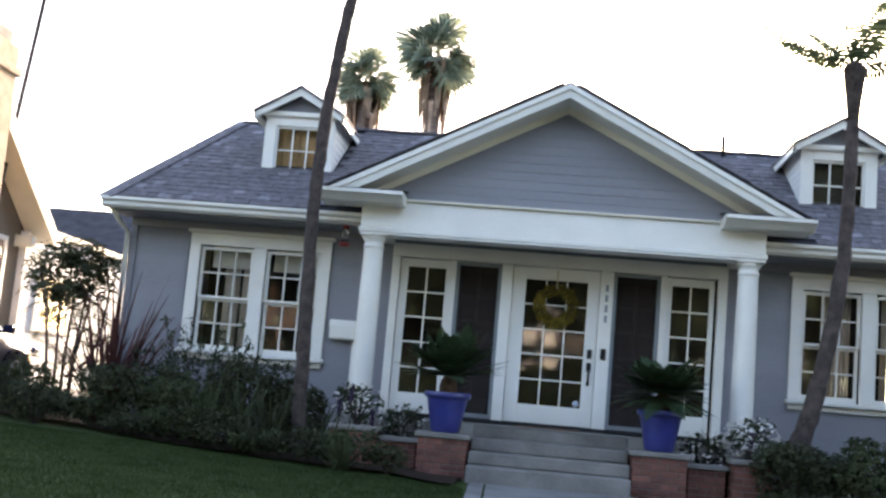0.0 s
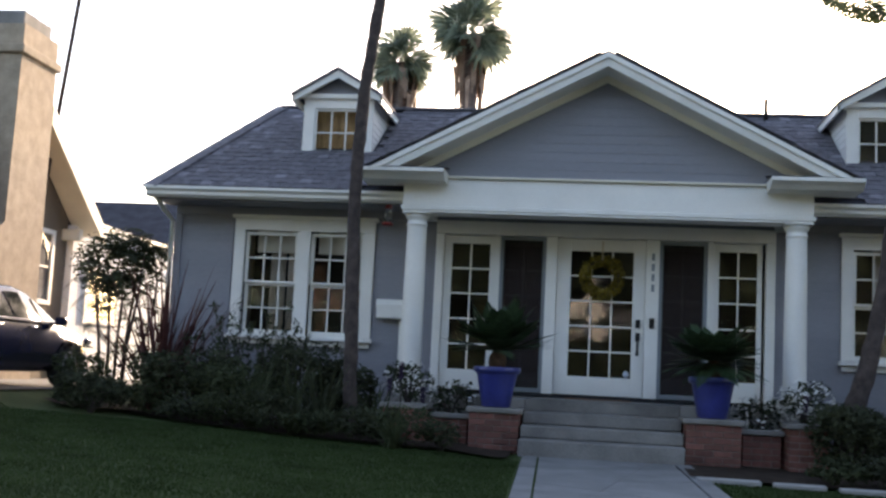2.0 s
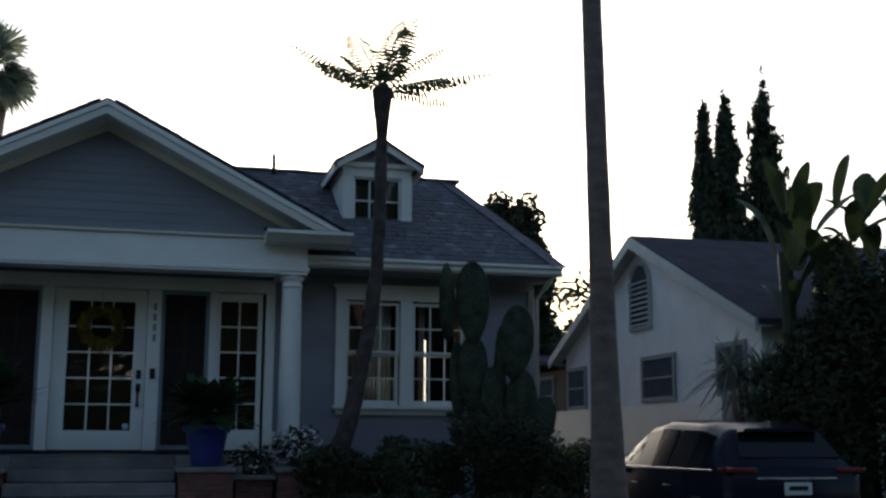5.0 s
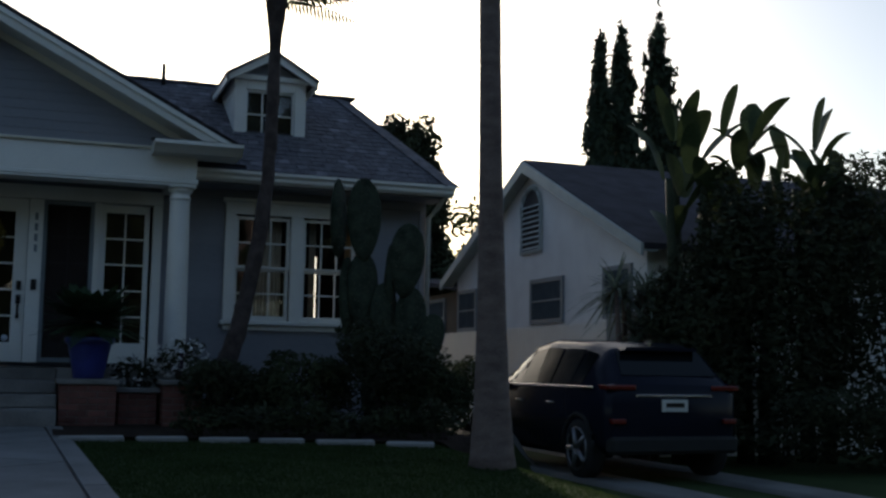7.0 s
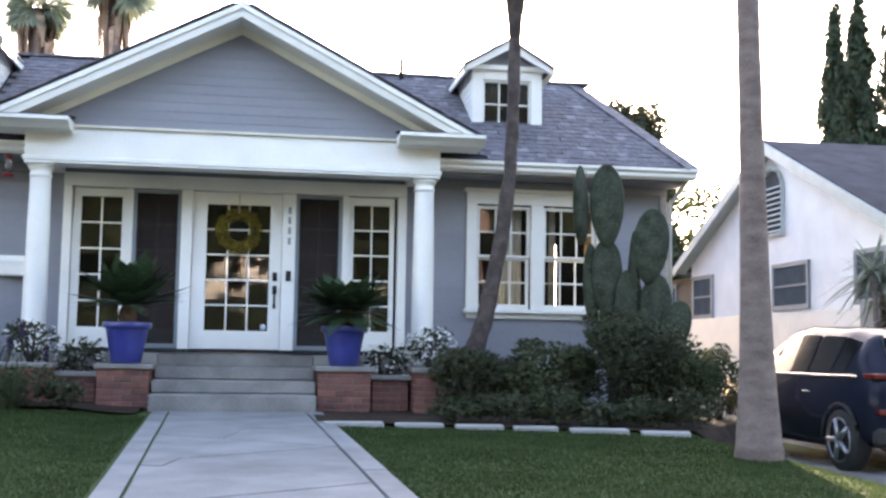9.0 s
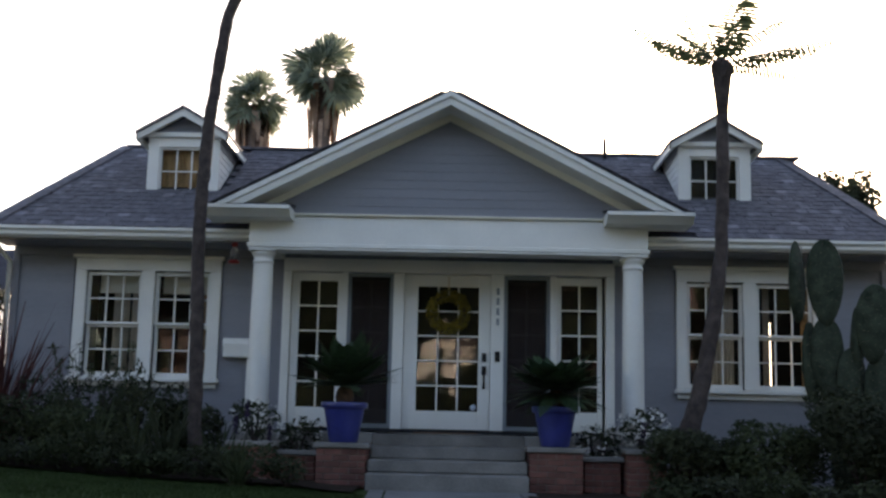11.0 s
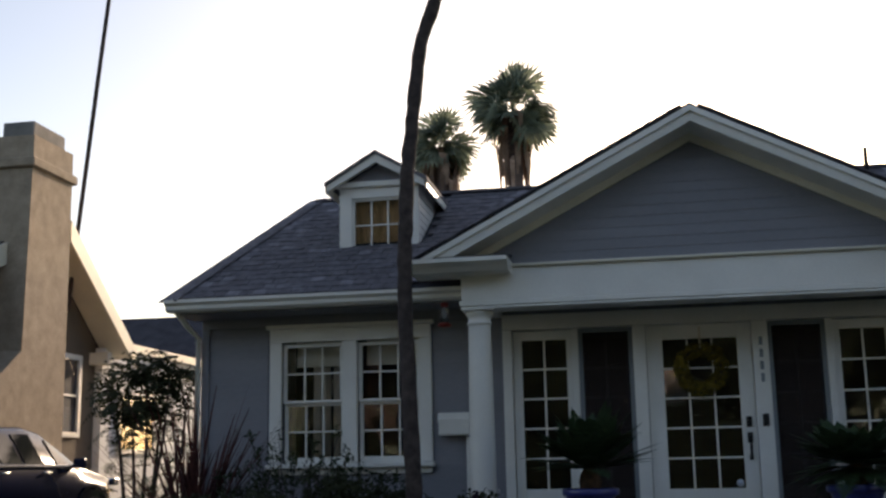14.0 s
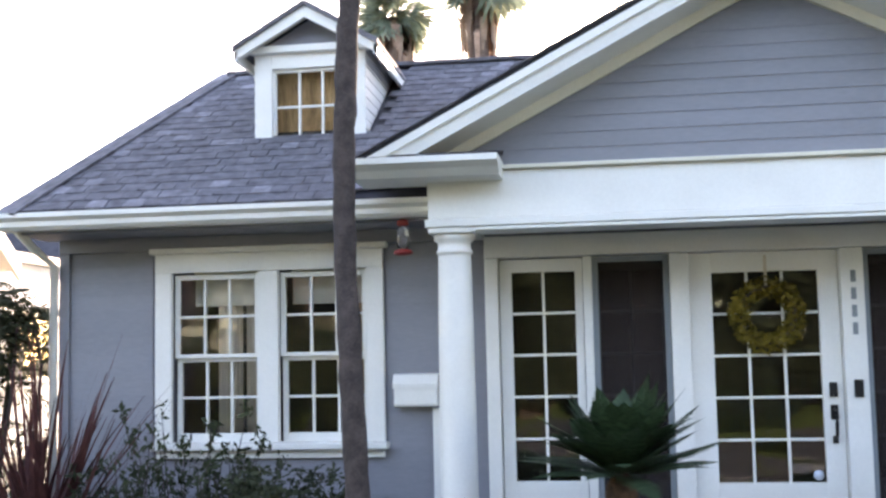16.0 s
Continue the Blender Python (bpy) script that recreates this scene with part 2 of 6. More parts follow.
def slab(bm, corners, thick):
    """A sloping quad or triangle with thickness, straight down."""
    top = [bm.verts.new(c) for c in corners]
    low = [bm.verts.new((c[0], c[1], c[2] - thick)) for c in corners]
    n = len(corners)
    bm.faces.new(top)
    bm.faces.new(low[::-1])
    for i in range(n):
        bm.faces.new((top[i], low[i], low[(i + 1) % n], top[(i + 1) % n]))
    bmesh.ops.recalc_face_normals(bm, faces=bm.faces[:])


def tube(bm, pts, radii, seg=8, cap=True):
    pts = [Vector(p) for p in pts]
    rings = []
    for i, p in enumerate(pts):
        d = (pts[min(i + 1, len(pts) - 1)] - pts[max(i - 1, 0)]).normalized()
        u = d.orthogonal() if abs(d.z) < 0.9 else Vector((1, 0, 0)) - d * d.x
        u.normalize()
        v = d.cross(u)
        rings.append([bm.verts.new(p + (u * math.cos(2 * math.pi * k / seg) + v * math.sin(2 * math.pi * k / seg)) * radii[i]) for k in range(seg)])
    for a, b in zip(rings, rings[1:]):
        for k in range(seg):
            bm.faces.new((a[k], a[(k + 1) % seg], b[(k + 1) % seg], b[k]))
    if cap:
        bm.faces.new(rings[0][::-1])
        bm.faces.new(rings[-1])


def lathe(bm, profile, seg=24, at=(0, 0)):
    tube(bm, [(at[0], at[1], z) for r, z in profile], [r for r, z in profile], seg)


def sm(a, b, x):
    t = max(0.0, min(1.0, (x - a) / (b - a)))
    return t * t * (3 - 2 * t)


# ---- ground ----
WALKZ = -0.80


def drive_r(y):
    return WALKZ + 0.2 * sm(-11, -4, y)


def drive_l(y):
    return WALKZ + 1.16 * sm(-11.5, -2.5, y)


def ground(x, y):
    z = max(-0.1, min(0.26, -0.035 * x) if x < 0 else -0.012 * x) - 0.05 - 0.031 * max(0.0, -2.4 - y)
    e = 4.8 + 1.9 * sm(-3.6, -1.2, y)
    z += (drive_r(y) - z) * sm(e, e + 0.45, x)
    z += (drive_l(y) - z) * sm(6.9, 7.6, -x)
    if -8.3 < y < -1.5:                        # the lawn lies flush with the garden path
        z += (min(z, -0.028 - 0.0295 * max(0.0, -1.9 - y)) - z) * (1 - sm(1.15, 1.75, abs(x - 0.12 - 0.045 * (-1.84 - y))))
    return z + (WALKZ - z) * sm(8.2, 10.8, -y)


def sheet(name, x0, x1, y0, y1, step, material, lift=0.0, inside=None, label=""):
    nx, ny = max(1, round((x1 - x0) / step)), max(1, round((y1 - y0) / step))
    verts, faces = [], []
    for j in range(ny + 1):
        for i in range(nx + 1):
            x, y = x0 + (x1 - x0) * i / nx, y0 + (y1 - y0) * j / ny
            verts.append((x, y * YSTRETCH, ground(x, y) + lift))
    for j in range(ny):
        for i in range(nx):
            x, y = x0 + (x1 - x0) * (i + 0.5) / nx, y0 + (y1 - y0) * (j + 0.5) / ny
            if inside is None or inside(x, y):
                a = j * (nx + 1) + i
                faces.append((a, a + 1, a + nx + 2, a + nx + 1))
    return raw(name, verts, faces, material, None, label, True)


def bed_edge(x):
    """The front edge of the planting bed before the house."""
    return min(-1.1, -2.35 + 0.13 * max(0.0, -x - 2.8) ** 1.9) if x < 0 else -2.77 - 0.1 * x


# one sheet of ground that reaches the horizon
def big_ground():
    xs = sorted(set([-600, -200, -80, -40] + [x * 0.3 for x in range(-70, 71)] + [40, 80, 200, 600]))
    ys = sorted(set([-600, -200, -80, -40, -23.25, -23.15, -15.05] + [y * 0.3 for y in range(-50, 31)] + [15, 25, 40, 80, 200, 600]))
    verts = [(x, y * YSTRETCH, -1.25 if -23.2 < y < -15.01 else ground(x, y) - 0.02) for y in ys for x in xs]   # the street lies in a trough
    nx = len(xs)
    faces = [(j * nx + i, j * nx + i + 1, (j + 1) * nx + i + 1, (j + 1) * nx + i) for j in range(len(ys) - 1) for i in range(nx - 1)]
    return raw("ground", verts, faces, LAWN, None, "", True)


tagged(big_ground(), "mown green lawn sloping down to the street", "ground", kind="structure")
tagged(sheet("planting_bed", -7.2, 6.0, -3.8, -0.02, 0.12, SOIL, 0.02, lambda x, y: y > bed_edge(x) and not (abs(x) < 0.98)), "dark soil bed along the house front", "planting bed", kind="structure")
tagged(sheet("driveway_left", -11.4, -7.7, -11, 16, 0.4, DRIVE, 0.012), "pale concrete driveway beside the tan house", "driveway", kind="structure")
for x in (6.75, 8.3):                         # a ribbon driveway: two concrete strips with turf between
    strip = sheet("driveway_right", x, x + 0.62, -11, 10, 0.155, DRIVE, 0.03)
    strip.modifiers.new("thick", "SOLIDIFY").thickness = 0.16
    tagged(strip, "grey concrete driveway strip under the parked crossover", "driveway", kind="structure")
tagged(sheet("pavement", -40, 40, -13.2, -11.0, 1.0, PAVE, 0.014), "grey concrete public pavement", "pavement", kind="structure")
bm = bmesh.new()
solid(bm, -60, 60, -23.2 * YSTRETCH, -15.0 * YSTRETCH, -1.2, -0.79 - 0.15)
tagged(put("road", bm, ASPHALT), "dark asphalt street", "road", kind="structure")
bm = bmesh.new()
solid(bm, -60, 60, -15.0 * YSTRETCH, -15.0 * YSTRETCH + 0.18, -1.2, -0.79)
tagged(put("kerb", bm, PAVE), "grey concrete kerb", "kerb", kind="structure")


# ---- the grey house ----
house = thing("house", (0, 0, 0), 0, "single-storey grey clapboard house with white trim and gabled porch", "house")
EZ, RY, RZ = 3.25, 1.9, 5.11                   # eave height; ridge line
# unseen rear depth, drawn out so the house shades the left car
BACK = 16.0
OPEN = [(-5.06, -3.27, 1.28, 2.78), (-2.19, 2.21, 0.62, 2.86), (3.27, 5.06, 1.28, 2.78)]
TRIM = [(-5.21, -3.13, 1.19, 2.97), (-2.24, 2.24, 0.0, 2.98), (3.13, 5.21, 1.19, 2.97)]


def spans(z0, z1, cuts, x0, x1):
    """What is left of x0 to x1 between z0 and z1 beside the cuts."""
    out = [(x0, x1)]
    for a, b, c, d in cuts:
        if z1 > c and z0 < d:
            out = [s for u, v in out for s in ((u, min(v, a)), (max(u, b), v)) if s[1] - s[0] > 0.02]
    return out


levels = sorted({-0.3, 3.2, *(o[2] for o in OPEN), *(o[3] for o in OPEN)})
for a, b in zip(levels, levels[1:]):
    for u, v in spans(a, b, OPEN, -6.05, 6.05):
        front = block("wall", (u, v, 0.0, 0.15, a, b), SIDING, house, 0, "grey painted front wall of lapped boards")
block("wall", (-6.05, -5.9, 0.15, BACK - 0.5, -0.3, 3.2), SIDING, house, 0)
block("wall", (5.9, 6.05, 0.15, BACK - 0.5, -0.3, 3.2), SIDING, house, 0)
block("wall", (-6.05, 6.05, BACK - 0.5, BACK - 0.35, -0.3, 3.2), SIDING, house, 0)
# room surfaces coloured near-black so the panes look unlit
block("inner_wall", (-5.9, 5.9, 2.6, 2.7, 0.4, 3.2), SHADEBLACK, house, 0)
block("inner_floor", (-5.9, 5.9, 0.15, 2.6, 0.5, 0.6), SHADEBLACK, house, 0)
block("inner_ceiling", (-5.9, 5.9, 0.15, 2.6, 3.1, 3.16), SHADEBLACK, house, 0)


def roof():
    X, e, b, rx = 6.25, -0.58, BACK, 5.38
    shade_deck = b - 2.0                             # unseen flat top behind the ridge, added to shade the left car
    for corners in ([(X, b, EZ), (-X, b, EZ), (-rx, shade_deck, RZ), (rx, shade_deck, RZ)],
                    [(-rx, RY, RZ), (rx, RY, RZ), (rx, shade_deck, RZ), (-rx, shade_deck, RZ)],
                    [(-X, b, EZ), (-X, e, EZ), (-rx, RY, RZ), (-rx, shade_deck, RZ)],
                    [(X, e, EZ), (X, b, EZ), (rx, shade_deck, RZ), (rx, RY, RZ)],
                    [(-X, e, EZ), (X, e, EZ), (rx, RY, RZ), (-rx, RY, RZ)]):
        bm = bmesh.new()
        slab(bm, corners, 0.09)
        slope_part = part("roof", bm, ROOFBASE, house, "dark grey asphalt shingle hip roof")
    return slope_part


main_roof = roof()
SL = (RZ - EZ) / (RY + 0.58)


def roof_z(y):
    return EZ + SL * (y + 0.58)


# eaves: soffit, gutter
for s in (-1, 1):
    a, b = sorted((s * 2.3, s * 6.2))
    block("soffit", (a, b, -0.5, 0.0, 3.08, 3.12), SIDING, house, 0)
    block("frieze_board", (min(s * 2.5, s * 6.07), max(s * 2.5, s * 6.07), -0.05, -0.012, 2.96, 3.08), SIDING, house, 0.004)
    bm = bmesh.new()
    a, b = sorted((s * 2.55, s * 6.25))
    prism_x(bm, [(-0.50, 3.10), (-0.60, 3.10), (-0.63, 3.13), (-0.63, 3.17), (-0.67, 3.20), (-0.67, 3.24), (-0.645, 3.24), (-0.645, 3.21), (-0.50, 3.19)], a, b)
    part("gutter", bm, WHITE, house, "white painted eaves gutter")
    bm = bmesh.new()
    tube(bm, [(s * 6.16, -0.52, 3.12), (s * 6.14, -0.3, 2.98), (s * 6.1, -0.07, 2.85), (s * 6.1, -0.07, 0.2)], [0.035] * 4, 8)
    part("downspout", bm, WHITE, house, "white downspout at the corner", True)
    block("corner_board", (min(s * 5.98, s * 6.075), max(s * 5.98, s * 6.075), -0.035, 0.12, -0.3, 2.98), SIDING, house, 0.004)


# porch: floor, columns, frieze, gable
block("porch_floor", (-2.66, 2.66, -1.02, 0.0, 0.1, 0.61), PAVE, house, 0.012, "pale grey concrete porch floor")
block("porch_ceiling", (-2.4, 2.4, -0.6, 0.0, 3.06, 3.10), SIDING, house, 0)
for s in (-1, 1):
    cx = s * 2.42
    col = bmesh.new()
    lathe(col, [(0.155, 0.74), (0.155, 0.80), (0.143, 0.86), (0.141, 1.5), (0.135, 2.25), (0.127, 2.75), (0.127, 2.77), (0.139, 2.775), (0.139, 2.80), (0.127, 2.805), (0.127, 2.86), (0.155, 2.88), (0.16, 2.92)], 28, (cx, -0.73 * YSTRETCH))
    bmesh.ops.scale(col, vec=(1, 1 / YSTRETCH, 1), verts=col.verts[:])
    col = part("column", col, WHITE, house, "round white wooden porch column", True)
    block("capital", (cx - 0.18, cx + 0.18, -0.875, -0.585, 2.92, 2.963), WHITE, col, 0.008)
    block("base", (cx - 0.185, cx + 0.185, -0.88, -0.58, 0.61, 0.74), WHITE, col, 0.01)
    block("beam", (min(s * 2.6, s * 2.28), max(s * 2.6, s * 2.28), -0.56, 0.0, 2.965, 3.42), WHITE, house, 0.005)
block("frieze", (-2.6, 2.6, -0.86, -0.56, 3.03, 3.385), WHITE, house, 0.005, "broad white porch frieze")
block("frieze_lip", (-2.62, 2.62, -0.885, -0.55, 2.965, 3.027), WHITE, house, 0.008)
block("frieze_lip", (-2.28, 2.28, -0.875, -0.58, 2.936, 2.962), WHITE, house, 0.004)
block("frieze_cap", (-2.62, 2.62, -0.9, -0.58, 3.388, 3.42), CREAM, house, 0.006)
GS, GA = 0.515, 5.03                           # slope and top of the porch gable
gable = bmesh.new()
prism(gable, [(-2.66, 3.42), (2.66, 3.42), (0, 3.42 + 2.66 * GS)], -0.78, -0.62)
gable = part("gable_wall", gable, SIDING, house, "grey clapboard porch gable")
RTOP = 3.45
for s in (-1, 1):
    bm = bmesh.new()
    slab(bm, [(0, -1.15, GA), (s * 3.04, -1.15, GA - 3.04 * GS), (s * 3.04, 1.9, GA - 3.04 * GS), (0, 1.9, GA)], 0.07)
    part("porch_roof", bm, ROOFBASE, house, "dark shingled porch roof")
    for (d0, d1, y0, y1) in ((0.05, 0.115, -1.22, -1.15), (0.11, 0.195, -1.19, -1.12), (0.19, 0.22, -1.19, -0.75)):
        xa, xb = (GA - d0 - RTOP) / GS, (GA - d1 - RTOP) / GS
        bm = bmesh.new()                       # raking cornice, in two steps, and the soffit behind it
        prism(bm, [(0, GA - d0), (s * xa, RTOP), (s * xb, RTOP), (0, GA - d1)], y0, y1)
        part("raking_cornice" if d1 < 0.2 else "rake_soffit", bm, WHITE, house, "white raking cornice board")
    bm = bmesh.new()
    prism(bm, [(0, GA - 0.22), (s * 2.55, GA - 2.55 * GS - 0.22), (s * 2.55, GA - 2.55 * GS - 0.31), (0, GA - 0.31)], -0.82, -0.78)
    part("rake_frieze", bm, CREAM, house, "cream board under the gable soffit")
    a, b = sorted((s * 2.02, s * 3.12))        # cornice return with its gutter and little roof
    bm = bmesh.new()
    prism_x(bm, [(-0.71, 3.31), (-1.11, 3.31), (-1.13, 3.33), (-1.16, 3.36), (-1.22, 3.40), (-1.22, 3.445), (-0.71, 3.445)], a, b)
    part("cornice_return", bm, WHITE, house, "white moulded cornice return with gutter")
    bm = bmesh.new()
    slab(bm, [(a, -1.19, 3.465), (b, -1.19, 3.465), (b, -0.69, 3.57), (a, -0.69, 3.57)], 0.03)
    part("return_roof", bm, ROOFBASE, house)
    block("porch_side", (min(s * 2.52, s * 2.6), max(s * 2.52, s * 2.6), -0.68, 0.6, 3.42, 3.66), SIDING, house, 0)
    block("porch_soffit", (min(s * 2.6, s * 3.06), max(s * 2.6, s * 3.06), -0.68, 0.3, 3.39, 3.418), SIDING, house, 0)


def lites(parent, x0, x1, z0, z1, y, nx, nz, rail, stile_l, stile_r, bottom, material=WHITE, depth=0.04, bar=0.022):
    """A glazed leaf: rails and stiles, glazing bars and one pane to each light. x0 to z1 is the glass."""
    blocks("sash_rail", [(x0 - stile_l, x0, y, y + depth, z0 - bottom, z1 + rail), (x1, x1 + stile_r, y, y + depth, z0 - bottom, z1 + rail),
                    (x0, x1, y, y + depth, z1, z1 + rail), (x0, x1, y, y + depth, z0 - bottom, z0)], material, parent, 0.003)
    for i in range(1, nx):
        x = x0 + (x1 - x0) * i / nx
        block("glazing_bar", (x - bar / 2, x + bar / 2, y + 0.004, y + depth - 0.006, z0, z1), material, parent, 0.003)
    for k in range(1, nz):
        z = z0 + (z1 - z0) * k / nz
        for i in range(nx):
            u, v = x0 + (x1 - x0) * i / nx + (bar / 2 if i else 0), x0 + (x1 - x0) * (i + 1) / nx - (bar / 2 if i < nx - 1 else 0)
            block("glazing_bar", (u, v, y + 0.006, y + depth - 0.008, z - bar / 2, z + bar / 2), material, parent, 0.003)
    pane = None
    for i in range(nx):
        for k in range(nz):
            w, h = (x1 - x0) / nx, (z1 - z0) / nz
            if pane is None:
                bm = bmesh.new()
                solid(bm, -w / 2 + 0.004, w / 2 - 0.004, 0, 0.004, -h / 2 + 0.004, h / 2 - 0.004)
                me = bpy.data.meshes.new("pane")
                bm.to_mesh(me)
                bm.free()
                me.materials.append(GLASS)
                pane = me
            ob = new("pane", pane)
            ob.parent = parent
            ob.location = (x0 + w * (i + 0.5), y + depth * 0.5, z0 + h * (k + 0.5))
            ob.rotation_euler = (random.uniform(-0.012, 0.012), 0, random.uniform(-0.012, 0.012))
            ob.visible_shadow = False


def double_window(s):
    win = thing("window", (0, 0, 0))
    win.parent = house
    win["label"] = "pair of white double-hung windows, six lights a sash"
    L, R = (-5.20, -3.13) if s < 0 else (3.13, 5.20)
    mid = (L + R) / 2
    blocks("casing", [(L + 0.02, L + 0.17, -0.045, 0.0, 1.29, 2.76), (R - 0.17, R - 0.02, -0.045, 0.0, 1.29, 2.76), (mid - 0.09, mid + 0.09, -0.045, 0.02, 1.29, 2.76),
                      (L + 0.02, R - 0.02, -0.048, 0.0, 2.76, 2.925)], WHITE, win, 0.004)
    blocks("head_cap", [(L - 0.02, R + 0.02, -0.085, 0.0, 2.925, 2.975)], WHITE, win, 0.008)
    blocks("sill", [(L - 0.01, R + 0.01, -0.10, 0.12, 1.225, 1.285)], WHITE, win, 0.01)
    blocks("apron", [(L + 0.03, R - 0.03, -0.04, 0.0, 1.155, 1.222)], WHITE, win, 0.004)
    for a, b in ((L + 0.17, mid - 0.09), (mid + 0.09, R - 0.17)):
        lites(win, a + 0.05, b - 0.05, 2.05, 2.70, 0.015, 3, 2, 0.045, 0.045, 0.045, 0.035)
        lites(win, a + 0.05, b - 0.05, 1.36, 1.98, 0.06, 3, 2, 0.035, 0.045, 0.045, 0.075)
    return win


double_window(-1)
double_window(1)

# the door bank across the porch
for a, b, y0 in ((-2.28, -2.17, -0.05), (-1.46, -1.385, -0.03), (-0.75, -0.60, -0.05), (0.60, 0.78, -0.05), (1.42, 1.50, -0.03), (2.18, 2.30, -0.05)):
    block("door_post", (a, b, y0, 0.11, 0.62, 2.80), WHITE, house, 0.004)
block("door_head", (-2.28, 2.30, -0.055, 0.11, 2.803, 2.985), WHITE, house, 0.005)
# near-black colour stands in for the shadow line under the doors
block("threshold", (-2.15, 2.15, -0.12, 0.13, 0.622, 0.665), SHADEBLACK, house, 0.006)
for s in (-1, 1):
    leaf = thing("french_window")
    leaf.parent = house
    leaf["label"] = "white ten-light french window"
    a, b = (-2.06, -1.53) if s < 0 else (1.575, 2.075)
    lites(leaf, a, b, 0.94, 2.68, 0.02, 2, 5, 0.11, 0.10, 0.065, 0.27)
    scr = thing("screened_window")
    scr.parent = house
    scr["label"] = "french window behind a dark insect screen"
    a, b = (-1.385, -0.75) if s < 0 else (0.78, 1.42)
    lites(scr, a + 0.07, b - 0.07, 0.94, 2.68, 0.06, 2, 5, 0.11, 0.07, 0.07, 0.27, GREYTRIM)
    blocks("screen_frame", [(a, a + 0.05, 0.0, 0.03, 0.67, 2.795), (b - 0.05, b, 0.0, 0.03, 0.67, 2.795), (a + 0.05, b - 0.05, 0.0, 0.03, 2.745, 2.795), (a + 0.05, b - 0.05, 0.0, 0.03, 0.67, 0.73)], GREYTRIM, scr, 0.003, "grey screen frame")
    block("screen_mesh", (a + 0.05, b - 0.05, 0.012, 0.015, 0.73, 2.745), WIRE, scr, 0, "fine dark wire mesh")
door = thing("door")
door.parent = house
door["label"] = "white fifteen-light front door"
lites(door, -0.41, 0.435, 0.92, 2.63, 0.02, 3, 5, 0.165, 0.185, 0.16, 0.25)
for s in (-1, 1):
    a = -3.92 if s < 0 else 3.83
    # dormer: face, cheeks, roof, window
    dm = thing("dormer")
    dm.parent = house
    dm["label"] = "white gabled dormer with a six-light window and shingled roof"
    f = 0.42
    blocks("dormer_face", [(a - 0.52, a - 0.36, f, f + 0.1, 3.85, 4.86), (a + 0.36, a + 0.52, f, f + 0.1, 3.85, 4.86), (a - 0.36, a + 0.36, f, f + 0.1, 4.68, 4.86), (a - 0.36, a + 0.36, f - 0.03, f + 0.1, 3.85, 3.97)], WHITE, dm, 0.004)
    bm = bmesh.new()
    prism(bm, [(a - 0.5, 4.86), (a + 0.5, 4.86), (a, 5.14)], f + 0.02, f + 0.1)
    part("tympanum", bm, SIDING, dm)
    blocks("face_band", [(a - 0.56, a + 0.56, f - 0.05, f + 0.02, 4.82, 4.89)], WHITE, dm, 0.006)
    lites(dm, a - 0.33, a + 0.33, 4.0, 4.65, f + 0.03, 3, 2, 0.03, 0.03, 0.03, 0.03)
    for c in (-1, 1):
        bm = bmesh.new()
        prism_x(bm, [(f + 0.1, 3.7), (f + 0.1, 4.86), (2.3, 4.86), (2.3, 4.5)], a + c * 0.44, a + c * 0.52)
        part("cheek", bm, WHITE, dm, "white lapped dormer cheek")
        for k in range(9):
            z = 3.98 + k * 0.1
            y1 = min(2.0, (z + 0.1 - EZ) / SL - 0.58)
            bm = bmesh.new()
            prism(bm, [(a + c * 0.52, z), (a + c * 0.53, z), (a + c * 0.523, z + 0.095), (a + c * 0.52, z + 0.095)], f, y1)
            part("cheek_board", bm, WHITE, dm)
        bm = bmesh.new()
        slab(bm, [(a, f - 0.16, 5.27), (a + c * 0.68, f - 0.16, 4.87), (a + c * 0.68, 2.3, 4.87), (a, 2.3, 5.27)], 0.05)
        part("dormer_roof", bm, SHINGLE, dm, "dark shingled dormer roof")
        bm = bmesh.new()
        prism(bm, [(a, 5.22), (a + c * 0.67, 4.825), (a + c * 0.67, 4.74), (a, 5.11)], f - 0.14, f - 0.10)
        prism(bm, [(a, 5.22), (a + c * 0.66, 4.83), (a + c * 0.66, 4.80), (a, 5.18)], f - 0.10, f + 0.04)
        prism_x(bm, [(f - 0.14, 4.73), (f - 0.14, 4.82), (1.75, 4.82), (1.75, 4.73)], a + c * 0.64, a + c * 0.67)
        part("dormer_cornice", bm, WHITE, dm)
    # right dormer: a near-black sheet in place of its unlit room
    block("dormer_drape", (a - 0.42, a + 0.42, f + 0.16, f + 0.18, 3.9, 4.8), BROWNCURT if s < 0 else SHADEBLACK, dm, 0, "brown drape in the left dormer, near-black sheet for shade in the right")

# ---- boards, shingles and porch things of the grey house ----
def board(parent, u, v, z, lap=0.125, y=0.0, name="clapboard"):
    bm = bmesh.new()
    prism_x(bm, [(y, z), (y - 0.013, z), (y - 0.006, z + lap + 0.012), (y, z + lap + 0.012)], u, v)
    return part(name, bm, SIDING, parent)


for k in range(23):
    z = 0.08 + k * 0.125
    for u, v in spans(z + 0.01, z + 0.115, TRIM, -5.98, 5.98):
        board(front, u + 0.004, v - 0.004, z)
for k in range(9):
    z = 3.43 + k * 0.12
    x1 = (GA - 0.28 - z) / GS - 0.02
    if x1 > 0.1:
        board(gable, -x1, x1, z, 0.12, -0.78)


